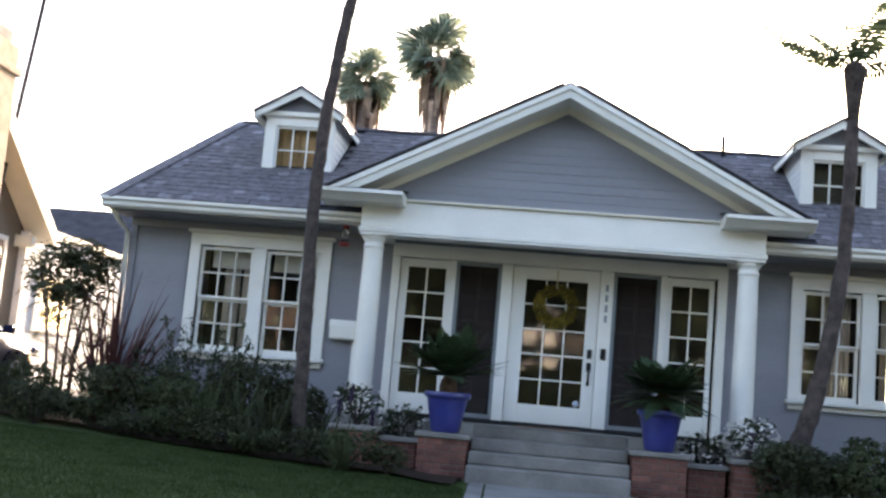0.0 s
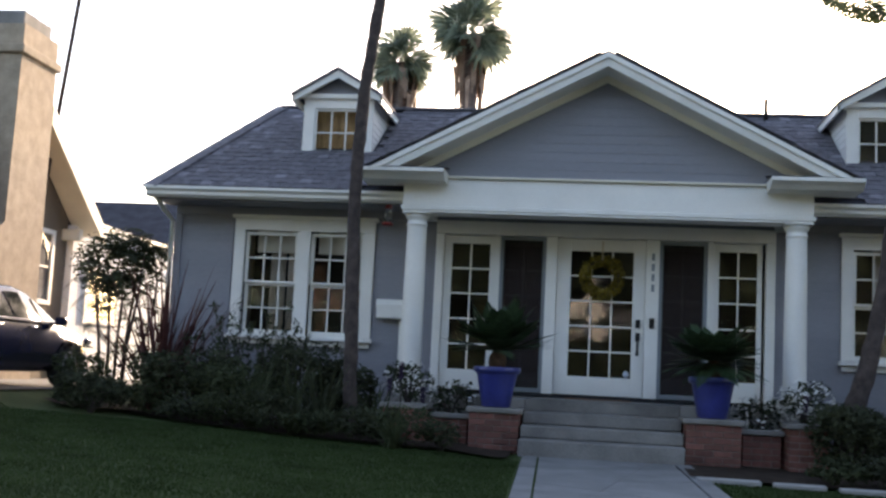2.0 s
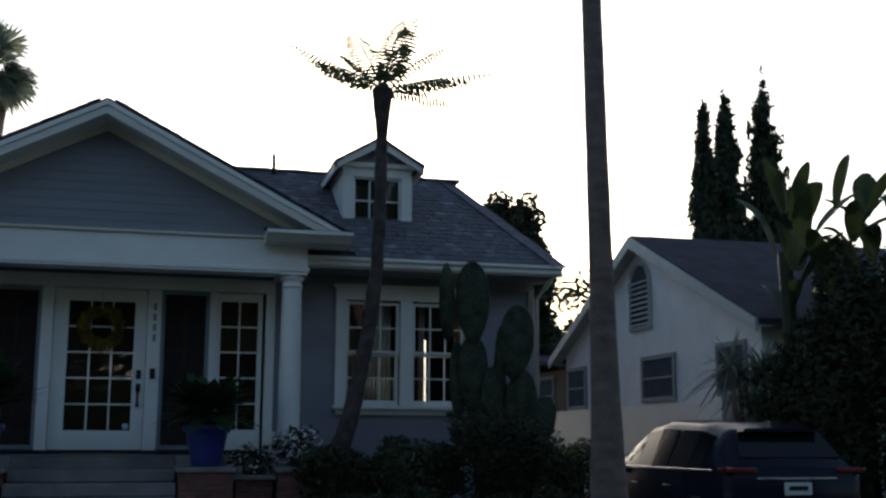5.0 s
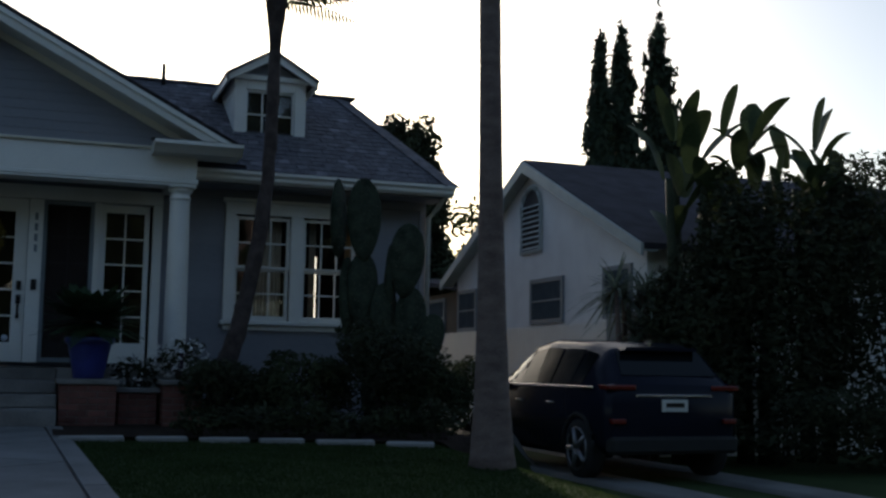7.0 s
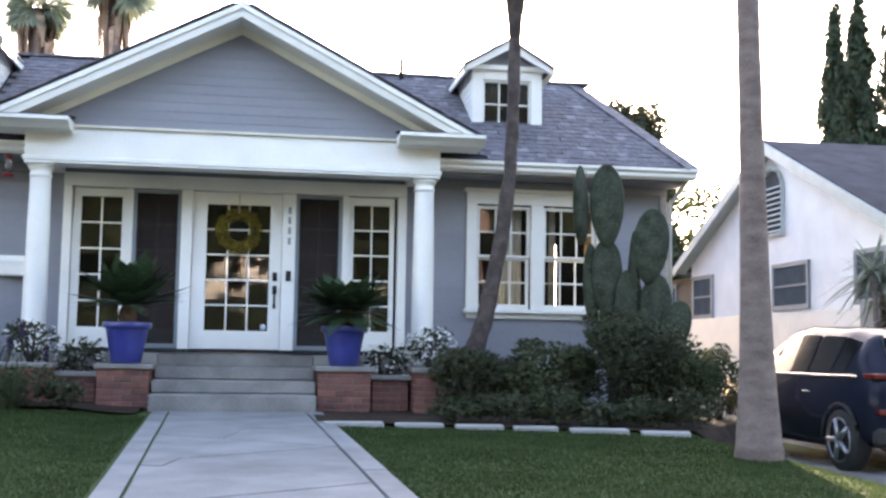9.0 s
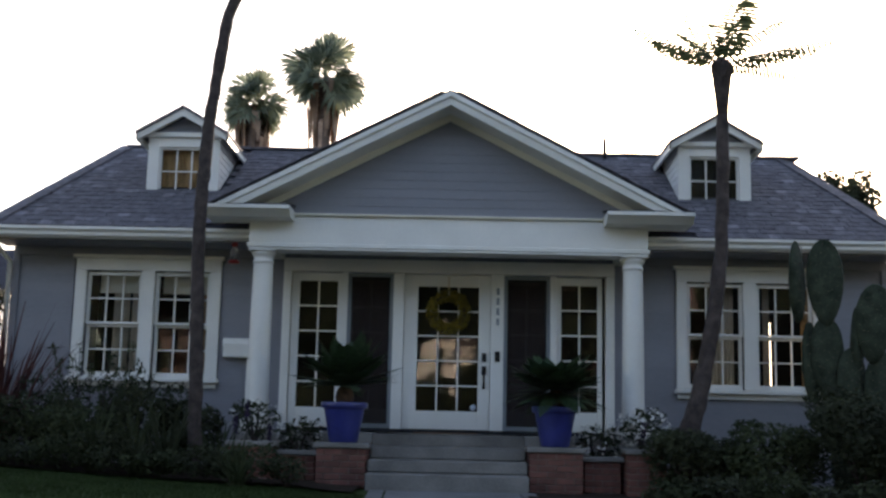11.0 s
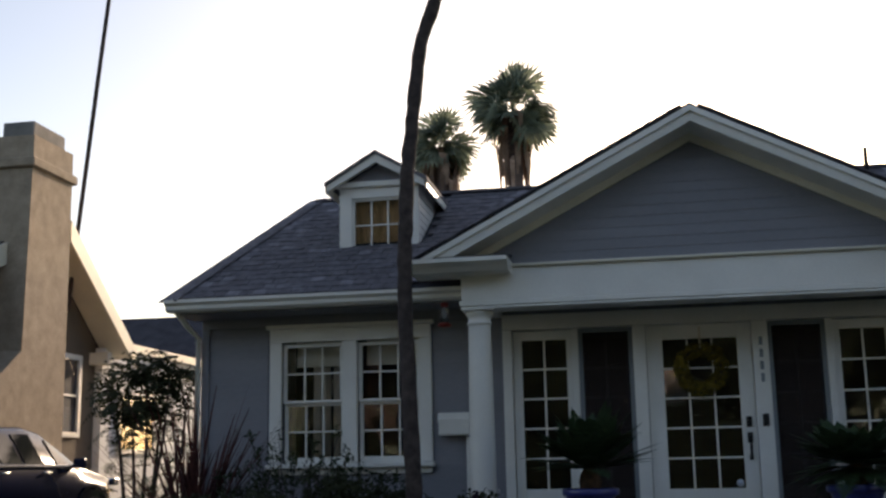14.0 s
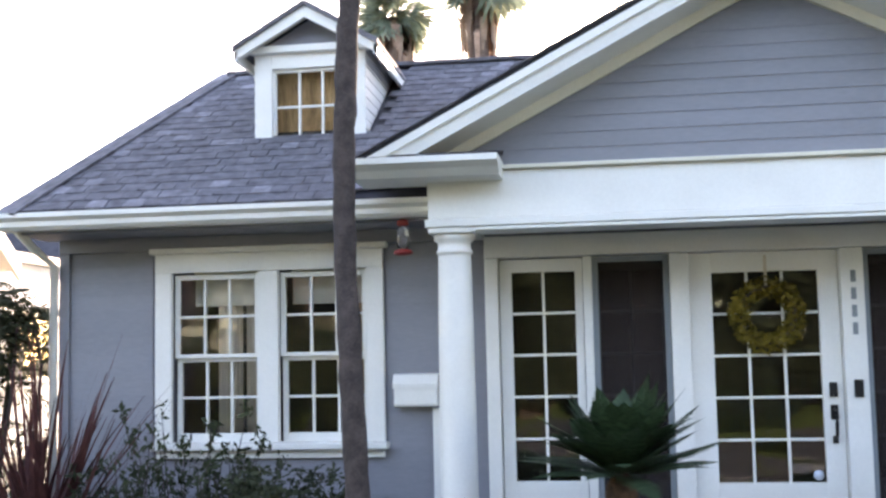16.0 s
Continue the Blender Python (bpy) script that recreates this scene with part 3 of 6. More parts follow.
def tab_mesh(w, d, h, seed):
    """One shingle tab: a thin wedge, low edge towards -y."""
    rnd = random.Random(seed)
    j = lambda a: rnd.uniform(-a, a)
    v = [(-w / 2 + j(0.006), j(0.006), h), (w / 2 + j(0.006), j(0.006), h), (w / 2, d, 0.004), (-w / 2, d, 0.004),
         (-w / 2, j(0.004), -0.004), (w / 2, j(0.004), -0.004), (w / 2, d, -0.004), (-w / 2, d, -0.004)]
    return v, [(0, 1, 2, 3), (4, 7, 6, 5), (0, 4, 5, 1), (1, 5, 6, 2), (0, 3, 7, 4)]


TABS = []
for q in range(4):
    vv, ff = tab_mesh(0.155, 0.17, 0.008 + 0.002 * q, q)
    me = bpy.data.meshes.new("shingle")
    me.from_pydata(vv, [], ff)
    me.materials.append(SHINGLE)
    TABS.append(me)


def shingles(parent, origin, ux, uy, width, length, keep, single, name="shingle"):
    """Courses of tabs on the slope at origin, ux along the eave, uy up the slope."""
    ux, uy = Vector(ux).normalized(), Vector(uy).normalized()
    nz = ux.cross(uy)
    nz = nz if nz.z > 0 else -nz
    rot = Matrix((ux, uy, nz)).transposed().to_4x4()
    verts, faces = [], []
    row = 0
    while row * 0.145 < length - 0.05:
        col = 0
        while col * 0.16 < width + 0.2:
            half = row % 2 and col == 0
            a, b = (0.035 if half else col * 0.16 + (0.0 if row % 2 else 0.08)) + random.uniform(-0.003, 0.003), row * 0.145
            p = Vector(origin) + ux * a + uy * b + nz * 0.012
            col += 1
            c = p + uy * 0.08
            if not keep(c):
                continue
            if single(c):
                ob = new(name, TABS[random.randrange(4)])
                ob.parent = parent
                ob.matrix_world = Matrix.Translation(p) @ rot @ Matrix.Diagonal((0.5 if half else 1, 1, 1, 1))
            else:
                k = len(verts)
                vv, ff = tab_mesh(0.07 if half else 0.155, 0.17, random.uniform(0.007, 0.014), random.randrange(999))
                verts += [tuple(p + rot.to_3x3() @ Vector(q)) for q in vv]
                faces += [tuple(k + i for i in f) for f in ff]
        row += 1
    if faces:
        tagged(raw("shingles", verts, faces, SHINGLE, parent), kind="stuff")


slope = Vector((0, RY + 0.58, RZ - EZ))
hip = (6.25 - 5.38) / (RY + 0.58)


def on_front(c):
    if abs(c.x) > 6.1 - hip * (c.y + 0.58) or c.y > RY - 0.03:
        return False
    if abs(abs(c.x) - 3.875) < 0.54 and 0.42 < c.y < 2.0:
        return False
    return not (abs(c.x) < (GA - c.z) / GS - 0.1)


shingles(main_roof, (-6.3, -0.6, EZ), (1, 0, 0), slope, 12.6, slope.length, on_front, lambda c: c.x < -2.9 and c.z < 4.1)
for s in (-1, 1):
    down = Vector((s, 0, -GS)).normalized()
    shingles(main_roof, (s * 3.07, -1.19, GA - 3.07 * GS), (0, 1, 0), -down, 3.1, 3.42,
             lambda c: abs(c.x) > 0.05 and c.z > roof_z(c.y) - 0.1, lambda c: False)
for s in (-1, 1):                              # caps along hips
    for k in range(13):
        t = (k + 0.3) / 12.6
        p = Vector((s * 6.25, -0.58, EZ)).lerp(Vector((s * 5.38, RY, RZ)), t)
        d = (Vector((s * 5.38, RY, RZ)) - Vector((s * 6.25, -0.58, EZ))).normalized()
        bm = bmesh.new()
        bmesh.ops.create_cube(bm, size=1, matrix=Matrix.Translation(p + Vector((-s * 0.05, 0.0, 0.022))) @ d.to_track_quat("Y", "Z").to_matrix().to_4x4() @ Matrix.Diagonal((0.3, 0.3, 0.014, 1)))
        part("ridge_cap", bm, SHINGLE, main_roof)
for k in range(34):
    x = -5.3 + k * 0.32
    block("ridge_cap", (x, x + 0.33, RY - 0.1, RY + 0.1, RZ - 0.012 + 0.006 * (k % 2), RZ + 0.03 + 0.006 * (k % 2)), SHINGLE, main_roof, 0.004)
bm = bmesh.new()
tube(bm, [(2.45, 1.75, 4.9), (2.45, 1.75, 5.36)], [0.035, 0.03], 8)
part("vent_pipe", bm, BLACK, house, "thin dark vent pipe by the ridge", True)

# steps and brick piers
DEEP = Matrix.Diagonal((1, YSTRETCH, 1, 1))
steps = thing("porch_steps", (0, 0, 0), 0, "four worn grey concrete steps up to the porch", "steps")
for k in range(4):
    block("step", (-0.89, 1.01, -1.82 + 0.265 * k, -1.015, -0.14 if k == 0 else 0.1525 * k, 0.1525 * (k + 1) - 0.002), CONCRETE, steps, 0.014)

steps.matrix_world = DEEP


def pier(x0, x1, y0, top, label):
    th = thing("brick_pier", ((x0 + x1) / 2, y0, 0), 0, label, "brick pier", "brick piers beside the porch steps")
    w, dep = x1 - x0, (-1.03 - y0) * YSTRETCH
    block("core", (-w / 2 + 0.012, w / 2 - 0.012, 0.012, dep, -0.25, top), MORTAR, th, 0, "mortar between the bricks")
    n = max(1, round(w / 0.21))
    bw = w / n
    me = bpy.data.meshes.new("brick")
    bm = bmesh.new()
    solid(bm, -bw / 2 + 0.005, bw / 2 - 0.005, 0, 0.09, 0, 0.062)
    soften(bm, 0.004)
    bm.to_mesh(me)
    bm.free()
    me.materials.append(BRICK)
    hm = bpy.data.meshes.new("half_brick")
    bm = bmesh.new()
    solid(bm, -bw / 4 + 0.005, bw / 4 - 0.005, 0, 0.09, 0, 0.062)
    soften(bm, 0.004)
    bm.to_mesh(hm)
    bm.free()
    hm.materials.append(BRICK)
    m = max(1, round(dep / 0.21))
    for r in range(int((top + 0.22) / 0.073)):
        z = top - 0.07 - r * 0.073
        row = [(-w / 2 + bw * (i + 0.5), me) for i in range(n)] if r % 2 else [(-w / 2 + bw / 4, hm), *[(-w / 2 + bw * (i + 1), me) for i in range(n - 1)], (w / 2 - bw / 4, hm)]
        for x, mesh in row:
            ob = new("brick", mesh)
            ob.parent = th
            ob.location = (x, random.uniform(-0.003, 0.003), z)
        for s in (-1, 1):                      # the two flanks
            for i in range(m):
                ob = new("brick", me)
                ob.parent = th
                ob.location = (s * (w / 2 + 0.001), 0.1 + (i + 0.5) * (dep - 0.1) / m, z)
                ob.rotation_euler = (0, 0, s * math.pi / 2)
                ob.scale = ((dep - 0.1) / m / bw, 1, 1)
    block("cap", (-w / 2 - 0.035, w / 2 + 0.035, -0.035, dep, top + 0.002, top + 0.065), CONCRETE, th, 0.012, "grey stone cap")
    return th


UNDER = "red brick pier with stone cap under a blue pot"
pier(-1.51, -0.91, -1.56, 0.42, UNDER)
pier(1.03, 1.67, -1.56, 0.42, UNDER)
pier(2.2, 2.66, -1.56, 0.42, "red brick pier at the porch corner with stone cap")
pier(-2.56, -2.04, -1.56, 0.42, "red brick pier at the porch corner with stone cap")
pier(1.71, 2.16, -1.32, 0.32, "low red brick planter wall between piers")
pier(-2.00, -1.55, -1.32, 0.32, "low red brick planter wall between piers")


def strips(name, blades, material, parent=None, label=""):
    """Leaf blades: each a bent, tapering strip through its points (point, half width, side)."""
    verts, faces = [], []
    for pts in blades:
        k = len(verts)
        for p, h, sd in pts:
            verts += [tuple(p - sd * h), tuple(p + sd * h)]
        faces += [(k + 2 * i, k + 2 * i + 1, k + 2 * i + 3, k + 2 * i + 2) for i in range(len(pts) - 1)]
    return raw(name, verts, faces, material, parent, label)


def arc(rnd, base, az, length, rise, droop, width, n=6):
    """A blade that rises and bends over."""
    d = Vector((math.cos(az), math.sin(az), 0))
    sd = Vector((-d.y, d.x, 0))
    out = []
    for i in range(n + 1):
        t = i / n
        p = Vector(base) + d * (length * math.cos(rise) * (t + 0.15 * t * t)) + Vector((0, 0, length * (math.sin(rise) * t - droop * t * t)))
        out.append((p, width * (0.55 + 0.9 * t - 1.42 * t * t) + 0.002, sd))
    return out


def pinnate(rnd, base, az, length, rise, droop, leaf, pairs, drop=0.25, w=0.012, rib=0.01):
    """A feathered frond: leaflets along a bent rib."""
    d = Vector((math.cos(az), math.sin(az), 0))
    sd = Vector((-d.y, d.x, 0))
    at = lambda t: Vector(base) + d * (length * math.cos(rise) * t) + Vector((0, 0, length * (math.sin(rise) * t - droop * t * t)))
    out = [[(at(i / 6), rib * (1 - 0.8 * i / 6), sd) for i in range(7)]]
    for k in range(pairs):
        t = 0.12 + 0.88 * k / pairs
        p, tang = at(t), (at(min(1, t + 0.05)) - at(t - 0.02)).normalized()
        ln = leaf * math.sin(math.pi * min(1, 0.18 + 0.85 * t)) * rnd.uniform(0.85, 1.1)
        for s in (-1, 1):
            e = p + (sd * s + tang * 0.55).normalized() * ln - Vector((0, 0, drop * ln))
            mid = (p + e) / 2 + Vector((0, 0, 0.05 * ln))
            out.append([(p, w * 0.6, tang), (mid, w, tang), (e, w * 0.15, tang)])
    return out


def cloud(name, lumps, n, size, material, parent=None, seed=1, label="", shell=0.55, flat=0.6):
    """Leaves strewn through ellipsoids (centre, radii), denser towards the skin."""
    r = np.random.RandomState(seed)
    wts = np.array([b[0] * b[1] + b[1] * b[2] + b[0] * b[2] for a, b in lumps])
    pick = r.choice(len(lumps), n, p=wts / wts.sum())
    c = np.array([a for a, b in lumps])[pick]
    rad = np.array([b for a, b in lumps])[pick]
    d = r.normal(size=(n, 3))
    d /= np.linalg.norm(d, axis=1)[:, None]
    p = c + rad * d * (shell + (1.08 - shell) * r.rand(n) ** 0.6)[:, None]
    u = r.normal(size=(n, 3))
    u[:, 2] *= flat
    u /= np.linalg.norm(u, axis=1)[:, None]
    v = np.cross(u, d + 0.4 * r.normal(size=(n, 3)))
    v /= np.linalg.norm(v, axis=1)[:, None] + 1e-6
    s = size * (0.6 + 0.8 * r.rand(n))[:, None]
    quad = np.stack([p - u * s, p + v * s * 0.38, p + u * s, p - v * s * 0.38], 1).reshape(-1, 3)
    return raw(name, quad.tolist(), np.arange(4 * n).reshape(n, 4).tolist(), material, parent, label)


def stems(parent, base, tips, r=0.012, material=None, name="stem"):
    for t in tips:
        bm = bmesh.new()
        b = Vector(base)
        t = Vector(t)
        m = (b + t) / 2 + Vector((random.uniform(-0.06, 0.06), random.uniform(-0.06, 0.06), 0.05))
        tube(bm, [b, m, t], [r, r * 0.8, r * 0.35], 6)
        part(name, bm, material or FERNBARK, parent, "", True)


def bush(name, x, y, w, d, h, n, size, material, label, seed=1, z=None, category="shrub", lumps=7, stem=True):
    rnd = random.Random(seed)
    g = ground(x, y) if z is None else z
    th = thing(name, (x, y, g), 0, label, category)
    ls = [((0, 0, h * 0.5), (w * 0.42, d * 0.42, h * 0.45))]
    for i in range(lumps):
        a = 2 * math.pi * i / lumps + rnd.uniform(-0.3, 0.3)
        q = rnd.uniform(0.25, 0.42)
        hh = rnd.uniform(0.35, 0.85) * h
        ls.append(((math.cos(a) * w * 0.33, math.sin(a) * d * 0.33, hh), (w * q * 0.55, d * q * 0.55, min(h * q * 0.6, h - hh + 0.05))))
    cloud("foliage", ls, n, size, material, th, seed)
    if stem:
        stems(th, (0, 0, -0.05), [(l[0][0] * 0.8, l[0][1] * 0.8, l[0][2]) for l in ls[1:5]], 0.02)
    return th


# pots with cycads
def cycad(x, y, z, seed, size, spread):
    rnd = random.Random(seed)
    pot = thing("planter_pot", (x, y, z), 0, "tapered cobalt blue glazed pot on a brick pier", "pot", "blue pots by the steps")
    bm = bmesh.new()
    lathe(bm, [(0.165, 0.0), (0.175, 0.01), (0.208, 0.19), (0.247, 0.395), (0.254, 0.41), (0.279, 0.415), (0.288, 0.435), (0.288, 0.475), (0.28, 0.485), (0.25, 0.485), (0.24, 0.45), (0.23, 0.41)], 32)
    part("pot", bm, GLAZE, pot, "", True)
    bm = bmesh.new()
    lathe(bm, [(0.224, 0.39), (0.229, 0.43), (0.05, 0.442)], 20)
    part("soil", bm, SOIL, pot, "dark potting soil", True)
    pl = thing("sago_palm", (x, y, z + 0.43), 0, "dark green sago palm in a blue pot", "plant", "sago palms in blue pots")
    bm = bmesh.new()
    lathe(bm, [(0.08, 0.0), (0.105, 0.05), (0.115, 0.12), (0.10, 0.19), (0.07, 0.24), (0.03, 0.27)], 12)
    part("trunk", bm, mat("sago_trunk", (0.075, 0.042, 0.026), 0.95, 0.3, 14, 1.0, 50) if "sago_trunk" not in MATS else MATS["sago_trunk"], pl, "shaggy brown trunk", True)
    for i in range(80):
        az = 2.4 * i + rnd.uniform(-0.2, 0.2)
        rise = (rnd.uniform(0.55, 1.35) if i % 4 else rnd.uniform(0.1, 0.55)) - spread
        strips("frond", pinnate(rnd, (0, 0, 0.24), az, rnd.uniform(0.66, 0.85) * size, rise, rnd.uniform(0.05, 0.3), 0.15, 26, 0.1, 0.0125), SAGO, pl)
    return pl


cycad(-1.22, -1.29, 0.487, 3, 1.0, 0.0)
cycad(1.36, -1.29, 0.487, 8, 0.9, 0.35)

# door furniture, wreath, bell, number, mat, lamp, letter box
lock = thing("door_lock", (0.515, 0.015, 1.66), 0, "black iron handle set")
lock.parent = door
bm = bmesh.new()
solid(bm, -0.032, 0.032, -0.02, 0.0, -0.06, 0.06)
soften(bm, 0.008, 2)
part("deadbolt", bm, BLACK, lock)
bm = bmesh.new()
solid(bm, -0.03, 0.03, -0.018, 0.0, -0.24, -0.12)
soften(bm, 0.008, 2)
tube(bm, [(0, -0.015, -0.15), (0, -0.07, -0.17), (0, -0.075, -0.26), (0, -0.06, -0.36), (0, -0.015, -0.40)], [0.012, 0.014, 0.015, 0.014, 0.012], 8)
solid(bm, -0.02, 0.02, -0.016, 0.0, -0.43, -0.37)
part("grip", bm, BLACK, lock)
bm = bmesh.new()
tube(bm, [(0.375, 0.036, 0.975), (0.375, 0.0385, 0.975)], [0.042, 0.042], 20)
part("sticker", bm, mat("pale_blue_sticker", (0.55, 0.62, 0.72), 0.5, 0.05, 20, 0.0, 60), door, "small round pale blue sticker on the glass", True)
wreath = thing("wreath", (0.015, -0.03, 2.27), 0, "yellow-green leafy wreath hung on the glazed door", "wreath")
bm = bmesh.new()
tube(bm, [(0.22 * math.cos(a), 0, 0.22 * math.sin(a)) for a in [2 * math.pi * i / 24 for i in range(25)]], [0.022] * 25, 6)
part("ring", bm, FERNBARK, wreath, "twig ring", True)
cloud("leaves", [((0.225 * math.cos(2 * math.pi * i / 20), 0, 0.225 * math.sin(2 * math.pi * i / 20)), (0.085, 0.055, 0.085)) for i in range(20)], 1500, 0.034, WREATH, wreath, 5)
block("ribbon", (-0.012, 0.012, -0.005, 0.0, 0.2, 0.49), CURTAIN, wreath, 0.001)
bell = block("doorbell", (0.66, 0.73, -0.09, -0.064, 1.60, 1.74), BLACK, None, 0.006)
tagged(bell, "dark square doorbell box on the white door post", "doorbell")
num = thing("house_number", (0.695, -0.052, 2.1), 0, "four dark number plates set one above another", "house number")
for k in range(4):
    block("number_bar", (-0.02, 0.02, -0.006, 0.0, 0.14 * k, 0.14 * k + 0.095), GREYTRIM, num, 0.002)
mt = block("door_mat", (-0.42, 0.44, -0.5, -0.16, 0.612, 0.628), mat("coir_mat", (0.2, 0.12, 0.08), 0.95, 0.2, 20, 0.8, 120), None, 0.004)
tagged(mt, "dark brown coir mat before the door", "door mat")
lamp = thing("ceiling_lamp", (0.12, -0.25, 3.06), 0, "small dark porch ceiling lamp", "lamp")
block("body", (-0.14, 0.14, -0.14, 0.14, -0.07, 0.0), BLACK, lamp, 0.01)
block("rim", (-0.155, 0.155, -0.155, 0.155, -0.02, -0.002), BLACK, lamp, 0.004)
box = thing("letter_box", (-2.87, -0.045, 1.58), 0, "white metal letter box hung on the grey wall", "letter box")
bm = bmesh.new()
prism_x(bm, [(0.02, 0.0), (-0.10, 0.0), (-0.11, 0.02), (-0.11, 0.18), (-0.07, 0.25), (0.02, 0.26)], -0.18, 0.18)
part("body", bm, WHITE, box)
bm = bmesh.new()
prism_x(bm, [(-0.118, 0.15), (-0.118, 0.19), (-0.075, 0.262), (0.02, 0.272), (0.02, 0.262), (-0.07, 0.252), (-0.11, 0.18)], -0.19, 0.19)
part("lid", bm, WHITE, box)
block("wall_batten", (-2.74, -2.62, -0.06, -0.03, 0.2, 1.56), WHITE, house, 0.004, "white batten under the letter box")
house.matrix_world = DEEP
fd = thing("bird_feeder", (-2.87, -0.5, 2.80), 0, "red and clear hanging nectar feeder under the eaves", "bird feeder")
bm = bmesh.new()
lathe(bm, [(0.03, 0.0), (0.075, 0.01), (0.08, 0.03), (0.06, 0.05), (0.03, 0.055)], 16)
part("base", bm, RED, fd, "red feeding dish", True)
bm = bmesh.new()
lathe(bm, [(0.035, 0.056), (0.05, 0.08), (0.045, 0.2), (0.03, 0.235)], 16)
part("bottle", bm, GLASS, fd, "clear nectar bottle", True)
bm = bmesh.new()
lathe(bm, [(0.032, 0.236), (0.05, 0.245), (0.045, 0.28), (0.01, 0.30)], 16)
tube(bm, [(0, 0, 0.29), (0, 0, 0.38)], [0.004, 0.004], 5)
part("cap", bm, RED, fd, "red cap", True)

# curtains and blinds behind the panes
# the narrow strip from 4.42 to 4.5 is added for a light streak
for s, items in ((-1, ((-4.72, -4.5, CURTAIN), (-4.46, -4.22, CURTAIN), (-3.5, -3.25, BROWNCURT))), (1, ((3.62, 4.0, CURTAIN), (4.42, 4.5, CURTAIN), (4.95, 5.1, BROWNCURT)))):
    for a, b, mt_ in items:
        bm = bmesh.new()
        n = 28
        lo = [bm.verts.new((a + (b - a) * i / n, 0.30 + 0.03 * math.sin(i * 1.7), 1.2)) for i in range(n + 1)]
        hi = [bm.verts.new((a + (b - a) * i / n, 0.30 + 0.03 * math.sin(i * 1.7), 2.8)) for i in range(n + 1)]
        for i in range(n):
            bm.faces.new((lo[i], lo[i + 1], hi[i + 1], hi[i]))
        c = part("curtain", bm, mt_, None, "", True)
        c.modifiers.new("thick", "SOLIDIFY").thickness = 0.004
        tagged(c, "folded pale curtain hanging inside the window" if mt_ == CURTAIN else "folded brown drape hanging inside the window", "curtain")
# added glow in place of a bright light streak at the curtain edge
GLOW = mat("light_streak_glow", (0.9, 0.85, 0.7), 0.5, 0.02, 5, 0.0, 30)
GLOW.node_tree.nodes["Principled BSDF"].inputs["Emission Color"].default_value = (1.0, 0.88, 0.66, 1)
GLOW.node_tree.nodes["Principled BSDF"].inputs["Emission Strength"].default_value = 1.8
fl = thing("light_streak", (4.5, 0.3, 0.6), 0, "upright glowing strip in place of a light streak inside the window", "lamp")
bm = bmesh.new()
lathe(bm, [(0.12, 0.0), (0.12, 0.02), (0.02, 0.03), (0.015, 0.72)], 16)
part("stand", bm, BLACK, fl, "", True)
bm = bmesh.new()
lathe(bm, [(0.02, 0.73), (0.046, 0.74), (0.046, 1.65), (0.02, 1.66)], 12)
part("tube", bm, GLOW, fl, "warm white glow added for the light streak", True)
# left sheet is a blind; the right one stands in for reflected sky
for x in (-4.55, -3.65):
    bl = thing("blind_sky_sheet", (x, 0.2, 2.5), 0, "pale sheet at the window top, blind on the left, reflected sky on the right", "blind")
    block("sheet", (-0.37, 0.37, 0.0, 0.004, 0.0, 0.24), CREAM, bl, 0)
    block("hem_bar", (-0.37, 0.37, -0.008, 0.012, -0.025, -0.001), CREAM, bl, 0.004)
    block("roller", (-0.38, 0.38, -0.02, 0.03, 0.241, 0.29), CREAM, bl, 0.012)

# ---- garden path and edging ----
path = thing("garden_path", (0, 0, 0), 0, "pale concrete garden path with border strips and diagonal joints", "path", kind="structure")


def split(poly, px, py, nx, ny):
    a, b = [], []
    for i, (x, y) in enumerate(poly):
        u, v = poly[(i + 1) % len(poly)]
        d0, d1 = (x - px) * nx + (y - py) * ny, (u - px) * nx + (v - py) * ny
        (a if d0 >= 0 else b).append((x, y))
        if d0 * d1 < 0:
            t = d0 / (d0 - d1)
            q = (x + (u - x) * t, y + (v - y) * t)
            a.append(q), b.append(q)
    return [q for q in (a, b) if len(q) > 2]


PW, PB, PE = 0.95, 0.76, -8.1                  # half widths of the path and of its field; its street end
fall = lambda y: -0.035 - 0.0295 * max(0.0, -1.9 - y)
bear = lambda y: 0.12 + 0.045 * (-1.84 - y)    # the path bears a little off the house's axis


def paving(name, poly, thick, gap, material=WALKMAT):
    """A flat slab on the falling path, shrunk by half a joint."""
    cx, cy = sum(q[0] for q in poly) / len(poly), sum(q[1] for q in poly) / len(poly)
    pp = [(cx + (x - cx) * (1 - gap / max(0.1, abs(x - cx) + abs(y - cy))), cy + (y - cy) * (1 - gap / max(0.1, abs(x - cx) + abs(y - cy)))) for x, y in poly]
    lift = random.uniform(-0.003, 0.003)
    bm = bmesh.new()
    f = bm.faces.new([bm.verts.new((x, y, fall(y) - thick)) for x, y in pp])
    ex = bmesh.ops.extrude_face_region(bm, geom=[f])
    bmesh.ops.translate(bm, verts=[v for v in ex["geom"] if isinstance(v, bmesh.types.BMVert)], vec=(0, 0, thick + lift))
    bmesh.ops.recalc_face_normals(bm, faces=bm.faces[:])
    for v in bm.verts:
        v.co.x += bear(v.co.y)
    return part(name, bm, material, path)


bm = bmesh.new()
for lo, hi in (((PE, -1.9)), ((-1.9, -1.83))):
    slab(bm, [(-PW, lo, fall(lo) - 0.03), (PW, lo, fall(lo) - 0.03), (PW, hi, fall(hi) - 0.03), (-PW, hi, fall(hi) - 0.03)], 0.25)
for v in bm.verts:
    v.co.x += bear(v.co.y)
part("path_bed", bm, MORTAR, path)
